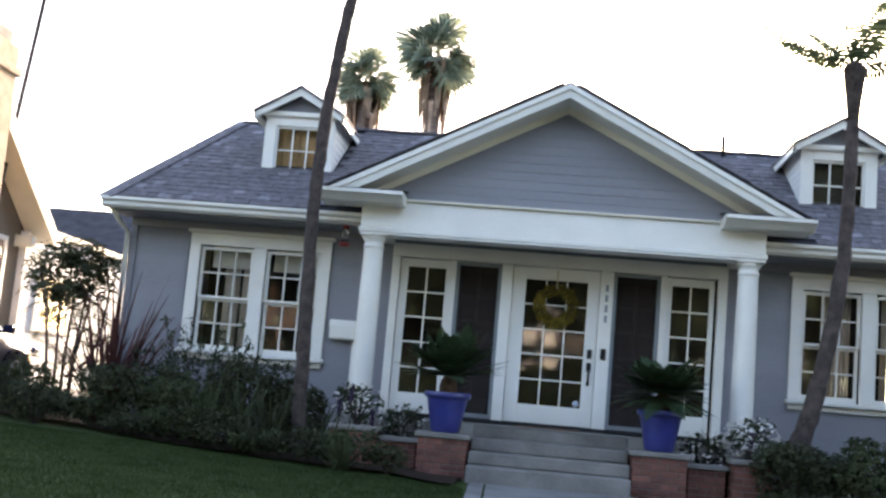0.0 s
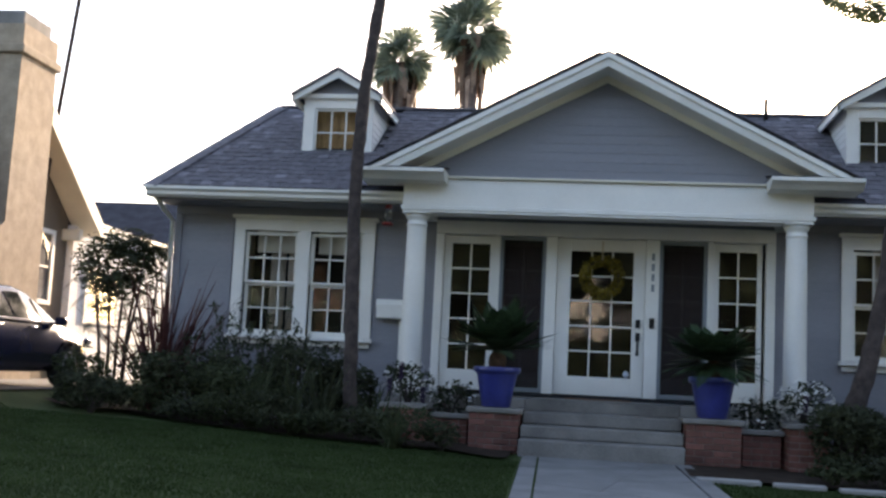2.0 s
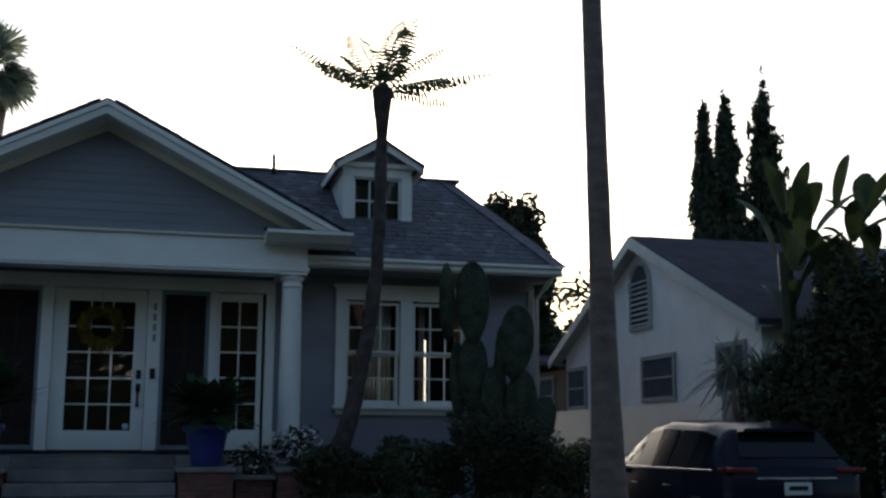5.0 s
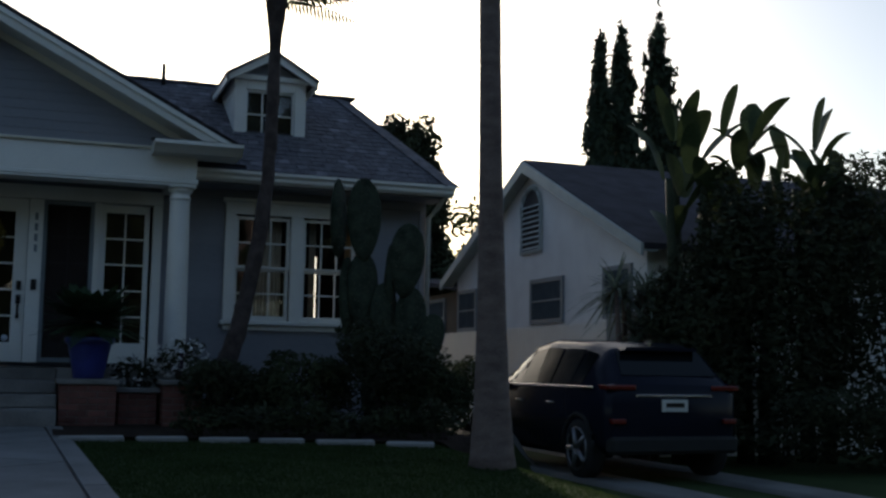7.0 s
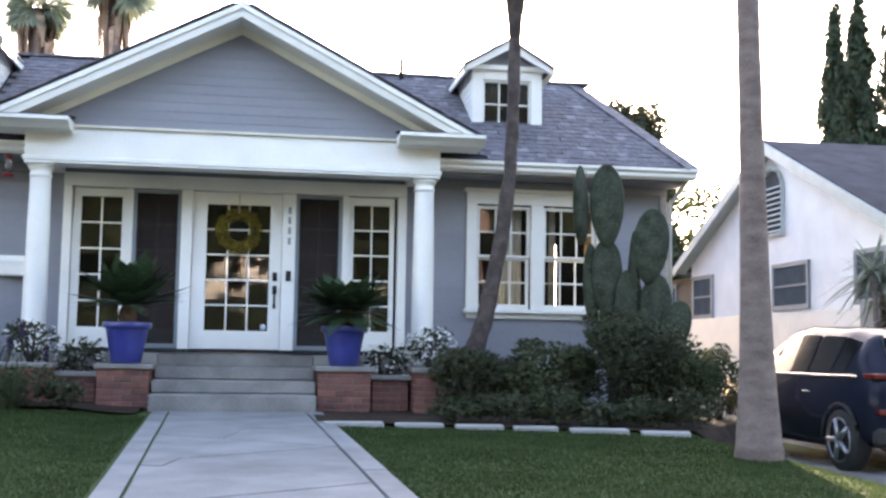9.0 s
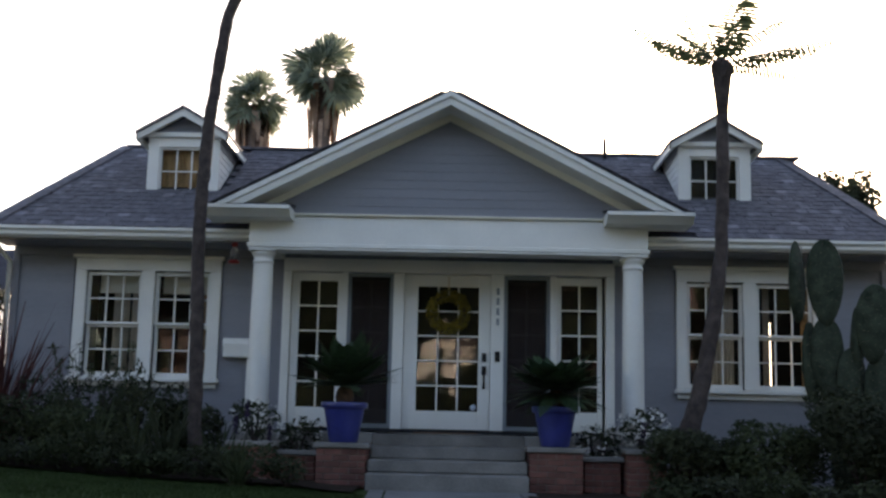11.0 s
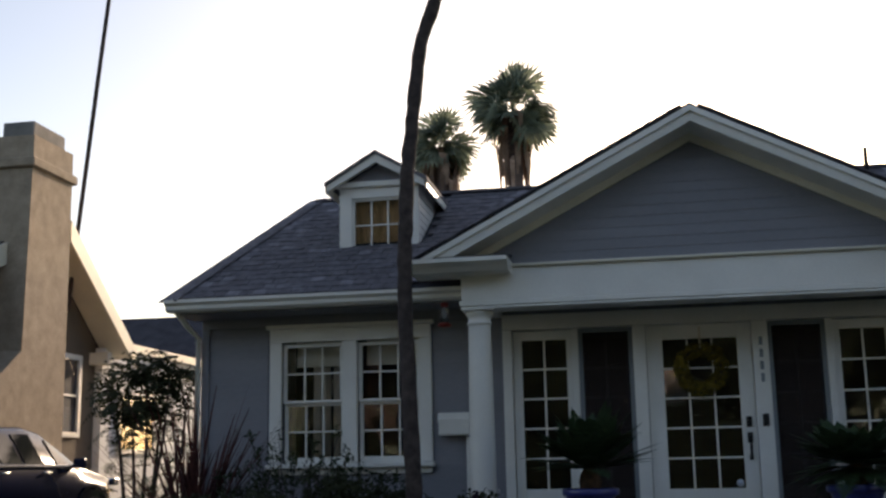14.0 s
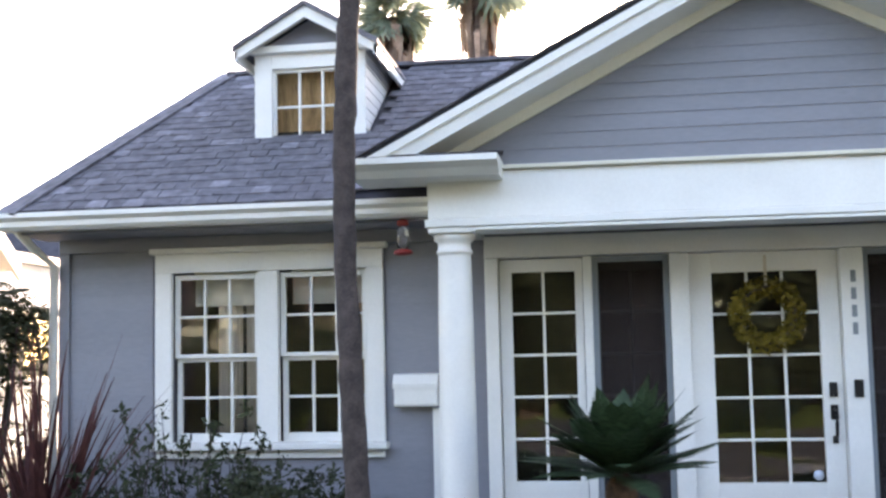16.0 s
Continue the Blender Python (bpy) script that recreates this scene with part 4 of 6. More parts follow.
pieces = [[(-PB, PE), (PB, PE), (PB, -1.84), (-PB, -1.84)]]
for px, py, ang in ((0, -2.7, 0.4), (0, -3.6, 0.35), (0.2, -4.5, -0.5), (-0.2, -5.3, 0.5), (0.1, -6.1, -0.35), (0, -6.9, 0.45), (0.2, -7.7, -0.4), (-0.1, -4.0, 1.3)):
    pieces = [q for p in pieces for q in split(p, px, py, -math.sin(ang), math.cos(ang))]
for p in pieces:
    paving("slab", p, 0.026, 0.011)
for s in (-1, 1):
    for k in range(6):
        y0, y1 = PE + (-1.84 - PE) / 6 * k, PE + (-1.84 - PE) / 6 * (k + 1)
        a, b = sorted((s * (PB + 0.02), s * PW))
        paving("border_slab", [(a, y0), (b, y0), (b, y1), (a, y1)], 0.03, 0.004)
for k in range(5):                             # the lower walk, one small step down, on to the pavement
    bm = bmesh.new()
    y1, y0 = PE - 0.01 - 0.52 * k, PE - 0.52 * (k + 1)
    slab(bm, [(-PW + bear(PE), y0, ground(0, y0) + 0.004), (PW + bear(PE), y0, ground(0, y0) + 0.004), (PW + bear(PE), y1, ground(0, y1) + 0.004), (-PW + bear(PE), y1, ground(0, y1) + 0.004)], 0.2)
    part("walk_slab", bm, DRIVE, path)
edge = thing("bed_edging", (0, 0, 0), 0, "flat pale stones along the edge of the planting bed", "edging", kind="structure")
for k, (x, y, w, rz) in enumerate(((1.32, -3.02, 0.62, -3), (2.0, -3.04, 0.5, -2), (2.62, -3.10, 0.5, -4), (3.2, -3.16, 0.46, -6), (3.85, -3.26, 0.6, -8), (4.5, -3.42, 0.5, -16))):
    bm = bmesh.new()
    solid(bm, -w / 2, w / 2, -0.09, 0.09, -0.06, 0.035)
    soften(bm, 0.012)
    ob = part("edging_stone", bm, PAVE, edge)
    ob.matrix_world = pose(x, y * YSTRETCH, ground(x, y) + 0.0, 0, 0, rz)

path.matrix_world = DEEP

# ---- plants of the front garden ----
def fern_tree(pts, radii, crown, seed, label):
    rnd = random.Random(seed)
    x, y, z = pts[0]
    th = thing("tree_fern", (x, y, z), 0, label, "tree", "slender tree ferns before the house")
    bm = bmesh.new()
    loc = [(p[0] - x, p[1] - y, p[2] - z) for p in pts]
    fine, rr = [], []
    for (a, b), (ra, rb) in zip(zip(loc, loc[1:]), zip(radii, radii[1:])):
        for i in range(6):
            t = i / 6
            fine.append(Vector(a).lerp(Vector(b), t) + Vector((rnd.uniform(-0.006, 0.006), rnd.uniform(-0.006, 0.006), 0)))
            rr.append((ra + (rb - ra) * t) * rnd.uniform(0.93, 1.07))
    fine.append(Vector(loc[-1])), rr.append(radii[-1])
    tube(bm, fine, rr, 12)
    part("trunk", bm, FERNBARK, th, "dark rough trunk", True)
    top = Vector(loc[-1])
    bm = bmesh.new()
    tube(bm, [top - Vector((0, 0, 0.65)), top - Vector((0, 0, 0.45)), top - Vector((0, 0, 0.2)), top, top + Vector((0, 0, 0.08))], [radii[-1], 0.09, 0.12, 0.145, 0.08], 12)
    part("stalk_bulge", bm, FERNBARK, th, "bulge of old frond stalks", True)
    stubs = [arc(rnd, top - Vector((0, 0, rnd.uniform(0.1, 0.45))), rnd.uniform(0, 6.3), rnd.uniform(0.2, 0.36), 1.0, 0.1, 0.014) for _ in range(60)]
    strips("stalk_stubs", stubs, FERNBARK, th)
    for i in range(crown):                     # young fronds, steep in the middle
        strips("frond", pinnate(rnd, top, 2.4 * i + rnd.uniform(-0.25, 0.25), rnd.uniform(1.1, 1.5), rnd.uniform(0.85, 1.3), rnd.uniform(0.2, 0.45), 0.3, 18, 0.5, 0.02, 0.016), FERN, th, "feathery light green frond")
    for az, ln, rise, droop in ((3.1, 1.5, 0.55, 0.15), (2.75, 1.3, 0.6, 0.2), (3.55, 1.2, 0.4, 0.25), (0.0, 1.8, 0.38, 0.16), (0.4, 1.5, 0.45, 0.2), (-0.5, 1.4, 0.3, 0.3), (1.5, 1.5, 0.8, 0.25), (-1.5, 1.4, 0.8, 0.25), (-2.2, 1.4, 0.7, 0.3), (0.15, 1.2, 0.2, 0.3)):
        strips("frond", pinnate(rnd, top, az, ln, rise, droop, 0.34, 20, 0.45, 0.021, 0.018), FERN, th, "feathery light green frond")
    return th


fern_tree([(-2.98, -1.45, 0.05), (-3.02, -1.45, 1.2), (-3.06, -1.45, 2.18), (-3.08, -1.45, 2.89), (-3.07, -1.45, 3.61), (-3.04, -1.45, 4.33), (-2.96, -1.45, 5.05), (-2.87, -1.45, 5.8), (-2.69, -1.45, 6.32), (-2.44, -1.45, 6.8), (-2.2, -1.45, 7.5)],
          [0.09, 0.086, 0.085, 0.083, 0.082, 0.081, 0.08, 0.079, 0.077, 0.075, 0.074], 4, 4, "slender dark tree fern trunk leaning before the house")
fern_tree([(2.78, -1.4, -0.1), (2.93, -1.4, 0.6), (3.08, -1.4, 1.1), (3.2, -1.4, 1.65), (3.31, -1.4, 2.3), (3.39, -1.4, 3.0), (3.42, -1.4, 3.75), (3.43, -1.4, 4.5), (3.43, -1.4, 5.3)],
          [0.155, 0.13, 0.11, 0.1, 0.095, 0.085, 0.08, 0.077, 0.075], 4, 9, "slender tree fern with feathery crown before the window")


def fan_palm(x, y, g, height, r0, r1, crown, leaf, seed, label, skirt=1.2, lean=(0, 0), group="", leaves=34):
    rnd = random.Random(seed)
    th = thing("fan_palm", (x, y, g), 0, label, "palm tree", group)
    bm = bmesh.new()
    n = 60
    tube(bm, [(lean[0] * i / n, lean[1] * i / n, -0.15 + (height + 0.15) * i / n) for i in range(n + 1)],
         [(r1 + (r0 - r1) * math.exp(-i * height / n / 1.6) + r0 * 0.2 * math.exp(-i * height / n / 0.25)) * rnd.uniform(0.985, 1.015) for i in range(n + 1)], 18)
    part("trunk", bm, BARK, th, "grey-brown ringed trunk", True)
    top = Vector((lean[0], lean[1], height))
    blades, dry = [], []

    def fan(c, d, size, out):
        d = d.normalized()
        sd = d.cross(Vector((0, 0, 1))).normalized()
        up = sd.cross(d)
        turn = rnd.uniform(-1.2, 1.2)
        sd, up = sd * math.cos(turn) + up * math.sin(turn), up * math.cos(turn) - sd * math.sin(turn)
        for k in range(13):
            a = (k - 6) / 6 * 1.25
            e = c + (d * math.cos(a) + sd * math.sin(a)) * size * (1 - 0.12 * abs(k - 6) / 6) - Vector((0, 0, size * 0.2 * rnd.uniform(0.5, 1.2)))
            m = c.lerp(e, 0.6) + up * size * 0.06
            s2 = (d * -math.sin(a) + sd * math.cos(a)).normalized()
            out.append([(c, 0.006, s2), (m, size * 0.062, s2), (e, 0.006, s2)])
    for i in range(leaves):
        az, el = 2.4 * i, rnd.uniform(-0.6, 1.4)
        d = Vector((math.cos(az) * math.cos(el), math.sin(az) * math.cos(el), math.sin(el)))
        st = crown * rnd.uniform(0.25, 0.75)
        c = top + Vector((d.x, d.y, d.z * 1.45)) * st
        s3 = d.cross(Vector((0, 0, 1))).normalized()
        blades = [[(top, 0.02, s3), (c, 0.012, s3)]]
        fan(c, d + Vector((0, 0, -0.25)), leaf * rnd.uniform(0.8, 1.1), blades)
        strips("leaf", blades, PALMLEAF, th, "green fan leaf")
    if skirt:
        for i in range(70):
            az = rnd.uniform(0, 6.28)
            d = Vector((math.cos(az), math.sin(az), 0))
            s3 = Vector((-d.y, d.x, 0))
            z0 = rnd.uniform(-skirt * 0.6, 0.1)
            r = rnd.uniform(0.24, 0.46) * (1 + z0 / skirt * 0.3)
            a = top + Vector((0, 0, z0)) + d * 0.14
            dry.append([(a, 0.03, s3), (a + d * r - Vector((0, 0, 0.25)), 0.07, s3), (a + d * r * 0.85 - Vector((0, 0, rnd.uniform(0.6, 0.9) * skirt * 0.8)), 0.03, s3)])
        strips("skirt", dry, SKIRT, th, "brown skirt of dead leaves")
    return th


fan_palm(4.63, -4.98, ground(4.63, -4.98), 15.0, 0.2, 0.09, 1.4, 1.2, 11, "tall bare palm trunk on the lawn by the driveway", 1.4, (-0.25, 0))
fan_palm(-6.72, -3.5, ground(-6.72, -3.5), 15.0, 0.17, 0.16, 1.4, 1.2, 12, "tall bare palm trunk on the lawn edge", 1.4, (-0.35, 0))
fan_palm(-5.93, 13.0, 0.2, 9.65, 0.24, 0.22, 0.7, 0.76, 13, "fan palm with brown skirt behind the roof", 1.5, group="fan palms behind the house", leaves=34)
fan_palm(-3.9, 13.0, 0.2, 10.5, 0.26, 0.22, 0.95, 0.98, 14, "taller fan palm with brown skirt behind the roof", 2.1, group="fan palms behind the house", leaves=42)


def strappy(name, x, y, n, length, width, material, label, seed, rise=(0.7, 1.4), droop=0.45, category="plant"):
    rnd = random.Random(seed)
    th = thing(name, (x, y, ground(x, y)), 0, label, category)
    blades = [arc(rnd, (rnd.uniform(-0.08, 0.08), rnd.uniform(-0.08, 0.08), 0), rnd.uniform(0, 6.28), length * rnd.uniform(0.6, 1.1), rnd.uniform(*rise), rnd.uniform(0.1, droop), width) for _ in range(n)]
    for b in blades:
        strips("leaf", [b], material, th)
    return th


strappy("flax_plant", -5.7, -0.8, 70, 2.25, 0.022, REDLEAF, "dark red spiky flax by the house corner", 21, (1.0, 1.52), 0.22)
strappy("flax_plant", -6.0, -0.55, 40, 2.1, 0.02, REDLEAF, "dark red spiky flax by the house corner", 22, (1.0, 1.5), 0.25)
for i, (x, y) in enumerate(((-3.7, -1.5), (-3.25, -1.7), (-2.5, -1.75), (-2.75, -1.35), (-4.0, -1.9), (-3.4, -2.2), (-2.2, -2.55))):
    strappy("agapanthus", x, y, 60, (1.2, 1.2, 0.75, 0.8, 1.1, 0.6, 0.6)[i], 0.018, LEAFDARK if i % 2 else LEAF, "strappy dark green clump in the bed", 30 + i, (0.7, 1.45), 0.55)


def stalky(x, y, w, h, n, material, label, seed):
    """A loose shrub of thin upright stems with small leaves up each stem."""
    rnd = random.Random(seed)
    th = thing("flower_shrub", (x, y, ground(x, y)), 0, label, "shrub")
    lumps, twigs = [], []
    for i in range(n):
        bx, by = rnd.uniform(-w / 2, w / 2), rnd.uniform(-0.2, 0.2)
        t = Vector((bx * 1.25 + rnd.uniform(-0.1, 0.1), by + rnd.uniform(-0.1, 0.1), h * rnd.uniform(0.6, 1.05)))
        bs = Vector((bx * 0.5, by * 0.5, -0.03))
        sd = Vector((1, 0, 0))
        twigs.append([(bs, 0.007, sd), (bs.lerp(t, 0.5) + Vector((0, 0, 0.05)), 0.006, sd), (t, 0.003, sd)])
        for k in range(4):
            lumps.append((tuple(bs.lerp(t, 0.4 + 0.2 * k)), (0.07, 0.07, 0.1)))
    for t in twigs:
        strips("stem", [t], FERNBARK, th)
    cloud("leaves", lumps, n * 60, 0.034, material, th, seed, "", 0.1, 1.2)


stalky(-4.55, -0.8, 0.9, 1.5, 26, LEAF, "loose upright leafy shrub below the window", 41)
stalky(-5.0, -0.95, 0.7, 1.2, 18, LEAFDARK, "loose upright leafy shrub below the window", 42)
stalky(-4.05, -0.95, 0.6, 1.15, 16, LEAFDARK, "loose upright leafy shrub below the window", 40)
bush("round_shrub", -3.7, -0.95, 1.2, 0.9, 1.15, 3600, 0.034, LEAFDARK, "dense dark shrub along the house wall", 43)
bush("round_shrub", -5.2, -1.25, 1.5, 0.9, 0.9, 3000, 0.04, LEAFDARK, "dense dark shrub along the house wall", 44)
bush("round_shrub", -4.4, -1.4, 1.4, 0.9, 0.8, 2600, 0.04, LEAF, "low mixed green shrub at the lawn edge", 45)
bush("round_shrub", -6.3, -1.5, 1.1, 0.8, 0.5, 1200, 0.04, LEAFDARK, "low dark shrub at the lawn edge", 46)
bush("round_shrub", -6.7, -1.0, 0.85, 0.7, 0.7, 1200, 0.04, LEAF, "small green shrub by the driveway", 47)
bush("round_shrub", -3.2, -1.0, 0.9, 0.8, 0.95, 2400, 0.04, LEAFDARK, "low dark shrub at the lawn edge", 48)
bush("round_shrub", -1.7, -2.35, 0.5, 0.3, 0.35, 350, 0.035, LEAFDARK, "small dark shrub before the brick wall", 49)
for k in range(9):
    x = -6.7 + 0.58 * k
    bush("ground_cover", x, bed_edge(x) + 0.08, 0.8, 0.5, 0.3 + 0.1 * (k % 3), 700, 0.034, LEAFDARK if k % 2 else LEAF, "low soft ground cover along the lawn edge", 200 + k, None, "plant", 6, False)
# the right-hand bed
bush("round_shrub", 5.95, -1.75, 0.6, 0.7, 1.0, 1600, 0.036, LEAF, "green shrub catching the sun", 55)
for k in range(7):
    x = 2.5 + 0.5 * k
    bush("ground_cover", x, bed_edge(x) + 0.26, 0.75, 0.4, 0.3 + 0.08 * (k % 3), 750, 0.034, LEAFDARK if k % 2 else LEAF, "low soft ground cover along the edging stones", 220 + k, None, "plant", 6, False)
bush("round_shrub", 2.95, -1.7, 1.2, 0.9, 0.8, 4500, 0.036, LEAFDARK, "dark shrub round the tree fern foot", 51)
bush("round_shrub", 3.75, -2.0, 1.3, 1.0, 0.95, 5625, 0.036, LEAF, "soft grey-green shrub in the bed", 52)
bush("round_shrub", 4.7, -2.2, 1.5, 1.1, 1.35, 6375, 0.036, LEAFDARK, "spreading dark shrub in the bed", 53)
bush("round_shrub", 5.25, -2.0, 1.3, 1.1, 0.98, 7875, 0.036, LEAF, "large rounded shrub at the bed's end", 54)
bush("round_shrub", 3.4, -1.0, 1.0, 0.7, 0.7, 1760, 0.036, LEAFDARK, "dark shrub below the window", 56)
for x, y, z, seed in ((1.93, -1.17, 0.28, 61), (2.42, -1.3, 0.485, 62), (-1.78, -1.17, 0.28, 63), (-2.3, -1.3, 0.485, 64)):
    pl = bush("flowering_plant", x, y, 0.62, 0.4, 0.5, 320, 0.04, LEAFDARK, "white-flowered plant on the brick planter", seed, z, "plant", 5)
    tagged(cloud("blossom", [((0, 0, 0.27), (0.32, 0.22, 0.24))], 190 if x > 0 else 40, 0.034, PETAL, pl, seed + 100, "small white flowers", 0.8), kind="stuff")


def flower_spike(x, y, z, h, seed):
    """Dark flower heads on thin stalks among the planter leaves."""
    th = thing("salvia", (x, y, z), 0, "dark purple flower spike by the porch column", "plant")
    bm = bmesh.new()
    tube(bm, [(0, 0, 0), (0.01, 0, h * 0.5), (0, 0, h)], [0.006, 0.005, 0.003], 5)
    part("stem", bm, FERNBARK, th, "", True)
    cloud("flower_head", [((0, 0, h - 0.04 - 0.05 * k), (0.028, 0.028, 0.035)) for k in range(4)], 170, 0.018, PURPLE, th, seed)
    strips("leaf", [arc(random.Random(seed), (0, 0, 0.02), 0.4, 0.2, 0.9, 0.4, 0.02)], LEAF, th)


for x, y, z, h, seed in ((-2.37, -1.45, 0.48, 0.5, 301), (-2.52, -1.4, 0.48, 0.3, 302), (-2.1, -1.42, 0.48, 0.22, 303), (2.4, -1.45, 0.48, 0.36, 304)):
    flower_spike(x, y, z, h, seed)


def cactus(x, y, pads, label):
    """Flat oval pads grown one on another: centre x, y, z, half width, half height, turn, tilt."""
    th = thing("cactus", (x, y, ground(x, y)), 0, label, "cactus")
    rnd = random.Random(5)
    for px, py, pz, hw, hh, turn, tilt in pads:
        bm = bmesh.new()
        bmesh.ops.create_uvsphere(bm, u_segments=22, v_segments=16, radius=1.0)
        for v in bm.verts:
            q = v.co
            wide = hw * (1.0 + 0.12 * q.z) * (1 - 0.2 * max(0, -q.z) ** 2)
            v.co = Vector((q.x * wide, q.y * (0.045 + 0.03 * (1 - q.z)) + rnd.uniform(-0.004, 0.004), q.z * hh))
        m = Matrix.Translation((px, py, pz)) @ Matrix.Rotation(turn, 4, "Z") @ Matrix.Rotation(tilt, 4, "Y")
        bmesh.ops.transform(bm, matrix=m, verts=bm.verts[:])
        pad = part("pad", bm, CACTUS, th, "", True)
        blades = []
        for i in range(46):
            a, r = 2.4 * i, math.sqrt((i + 0.5) / 46) * 0.93
            c = m @ Vector((hw * r * math.cos(a), -0.075 * math.sqrt(1 - r * r) - 0.004, hh * r * math.sin(a)))
            for k in range(3):
                d = m.to_3x3() @ Vector((rnd.uniform(-0.7, 0.7), -1, rnd.uniform(-0.7, 0.7)))
                blades.append([(c, 0.004, Vector((0, 0, 1))), (c + d * 0.022, 0.001, Vector((0, 0, 1)))])
        tagged(strips("spine_stubble", blades, SPINE, pad, "short pale spines"), kind="stuff")
    return th


cactus(4.9, -1.3, [(-0.21, 0.0, 2.68, 0.235, 0.55, 0.05, 0.0), (-0.52, 0.12, 2.7, 0.27, 0.52, 1.0, -0.03), (0.38, 0.0, 2.18, 0.25, 0.5, 0.1, 0.1), (0.2, 0.14, 1.95, 0.2, 0.45, 1.15, 0.05),
                   (-0.2, 0.03, 1.75, 0.23, 0.52, 0.25, 0.0), (0.46, 0.06, 1.38, 0.25, 0.46, 0.3, 0.1), (0.66, -0.05, 1.1, 0.2, 0.4, -0.5, 0.3), (-0.38, 0.1, 1.7, 0.2, 0.5, 0.8, -0.05),
                   (0.1, 0.05, 1.4, 0.25, 0.48, 0.5, 0.0), (-0.05, 0.02, 0.9, 0.25, 0.45, -0.2, 0.0), (0.4, 0.0, 0.75, 0.24, 0.45, -0.4, 0.2), (0.05, 0.05, 0.4, 0.24, 0.5, 0.0, 0.0)], "tall grey-green prickly cactus of flat oval pads by the window")

# feathery small tree by the left corner
def small_tree():
    rnd = random.Random(70)
    th = thing("small_tree", (-7.0, 0.3, 0.28), 0, "small arching tree with dark feathery crown by the house corner", "tree")
    for k, (dx, dy) in enumerate(((0.0, 0.0), (-0.12, 0.05), (0.14, -0.05), (0.06, 0.12), (-0.2, -0.06))):
        bm = bmesh.new()
        tube(bm, [(dx, dy, -0.1), (dx * 1.2, dy, 0.7), (dx * 1.8 + 0.03, dy, 1.4), (dx * 2.6, dy * 2, 2.1)], [0.028, 0.024, 0.02, 0.01], 8)
        part("trunk", bm, FERNBARK, th, "", True)
    bm = bmesh.new()
    tube(bm, [(0.05, 0, 0.45), (0.35, 0, 0.7), (0.5, 0, 1.1), (0.55, 0, 1.7), (0.45, 0, 2.2)], [0.03, 0.026, 0.022, 0.016, 0.01], 8)
    part("limb", bm, FERNBARK, th, "", True)
    fr = []
    for i in range(70):
        a = rnd.uniform(0, 6.28)
        c = Vector((rnd.uniform(-0.5, 0.5), rnd.uniform(-0.25, 0.25), rnd.uniform(1.6, 2.45)))
        fr += pinnate(rnd, c, a, rnd.uniform(0.35, 0.6), rnd.uniform(0.0, 0.9), rnd.uniform(0.4, 1.0), 0.14, 14, 0.4, 0.012)
    strips("crown", fr, LEAFDARK, th, "dark feathery crown")
    cloud("crown_leaves", [((-0.1, 0, 2.2), (0.5, 0.3, 0.3)), ((-0.5, 0, 1.95), (0.3, 0.25, 0.35)), ((0.35, 0, 2.05), (0.4, 0.25, 0.3)), ((0.1, 0, 1.75), (0.5, 0.25, 0.3)), ((-0.25, 0, 1.6), (0.35, 0.2, 0.3))], 3600, 0.036, LEAFDARK, th, 71, "", 0.05)
    fr = []
    for i in range(100):
        a = rnd.uniform(0, 6.28)
        c = Vector((rnd.uniform(-0.6, 0.6), rnd.uniform(-0.2, 0.2), rnd.uniform(0.4, 1.85)))
        fr += pinnate(rnd, c, a, rnd.uniform(0.25, 0.45), rnd.uniform(-0.3, 0.5), rnd.uniform(0.3, 0.9), 0.12, 8, 0.4, 0.011)
    strips("low_leaves", fr, LEAF, th, "sparse hanging leaves")


small_tree()


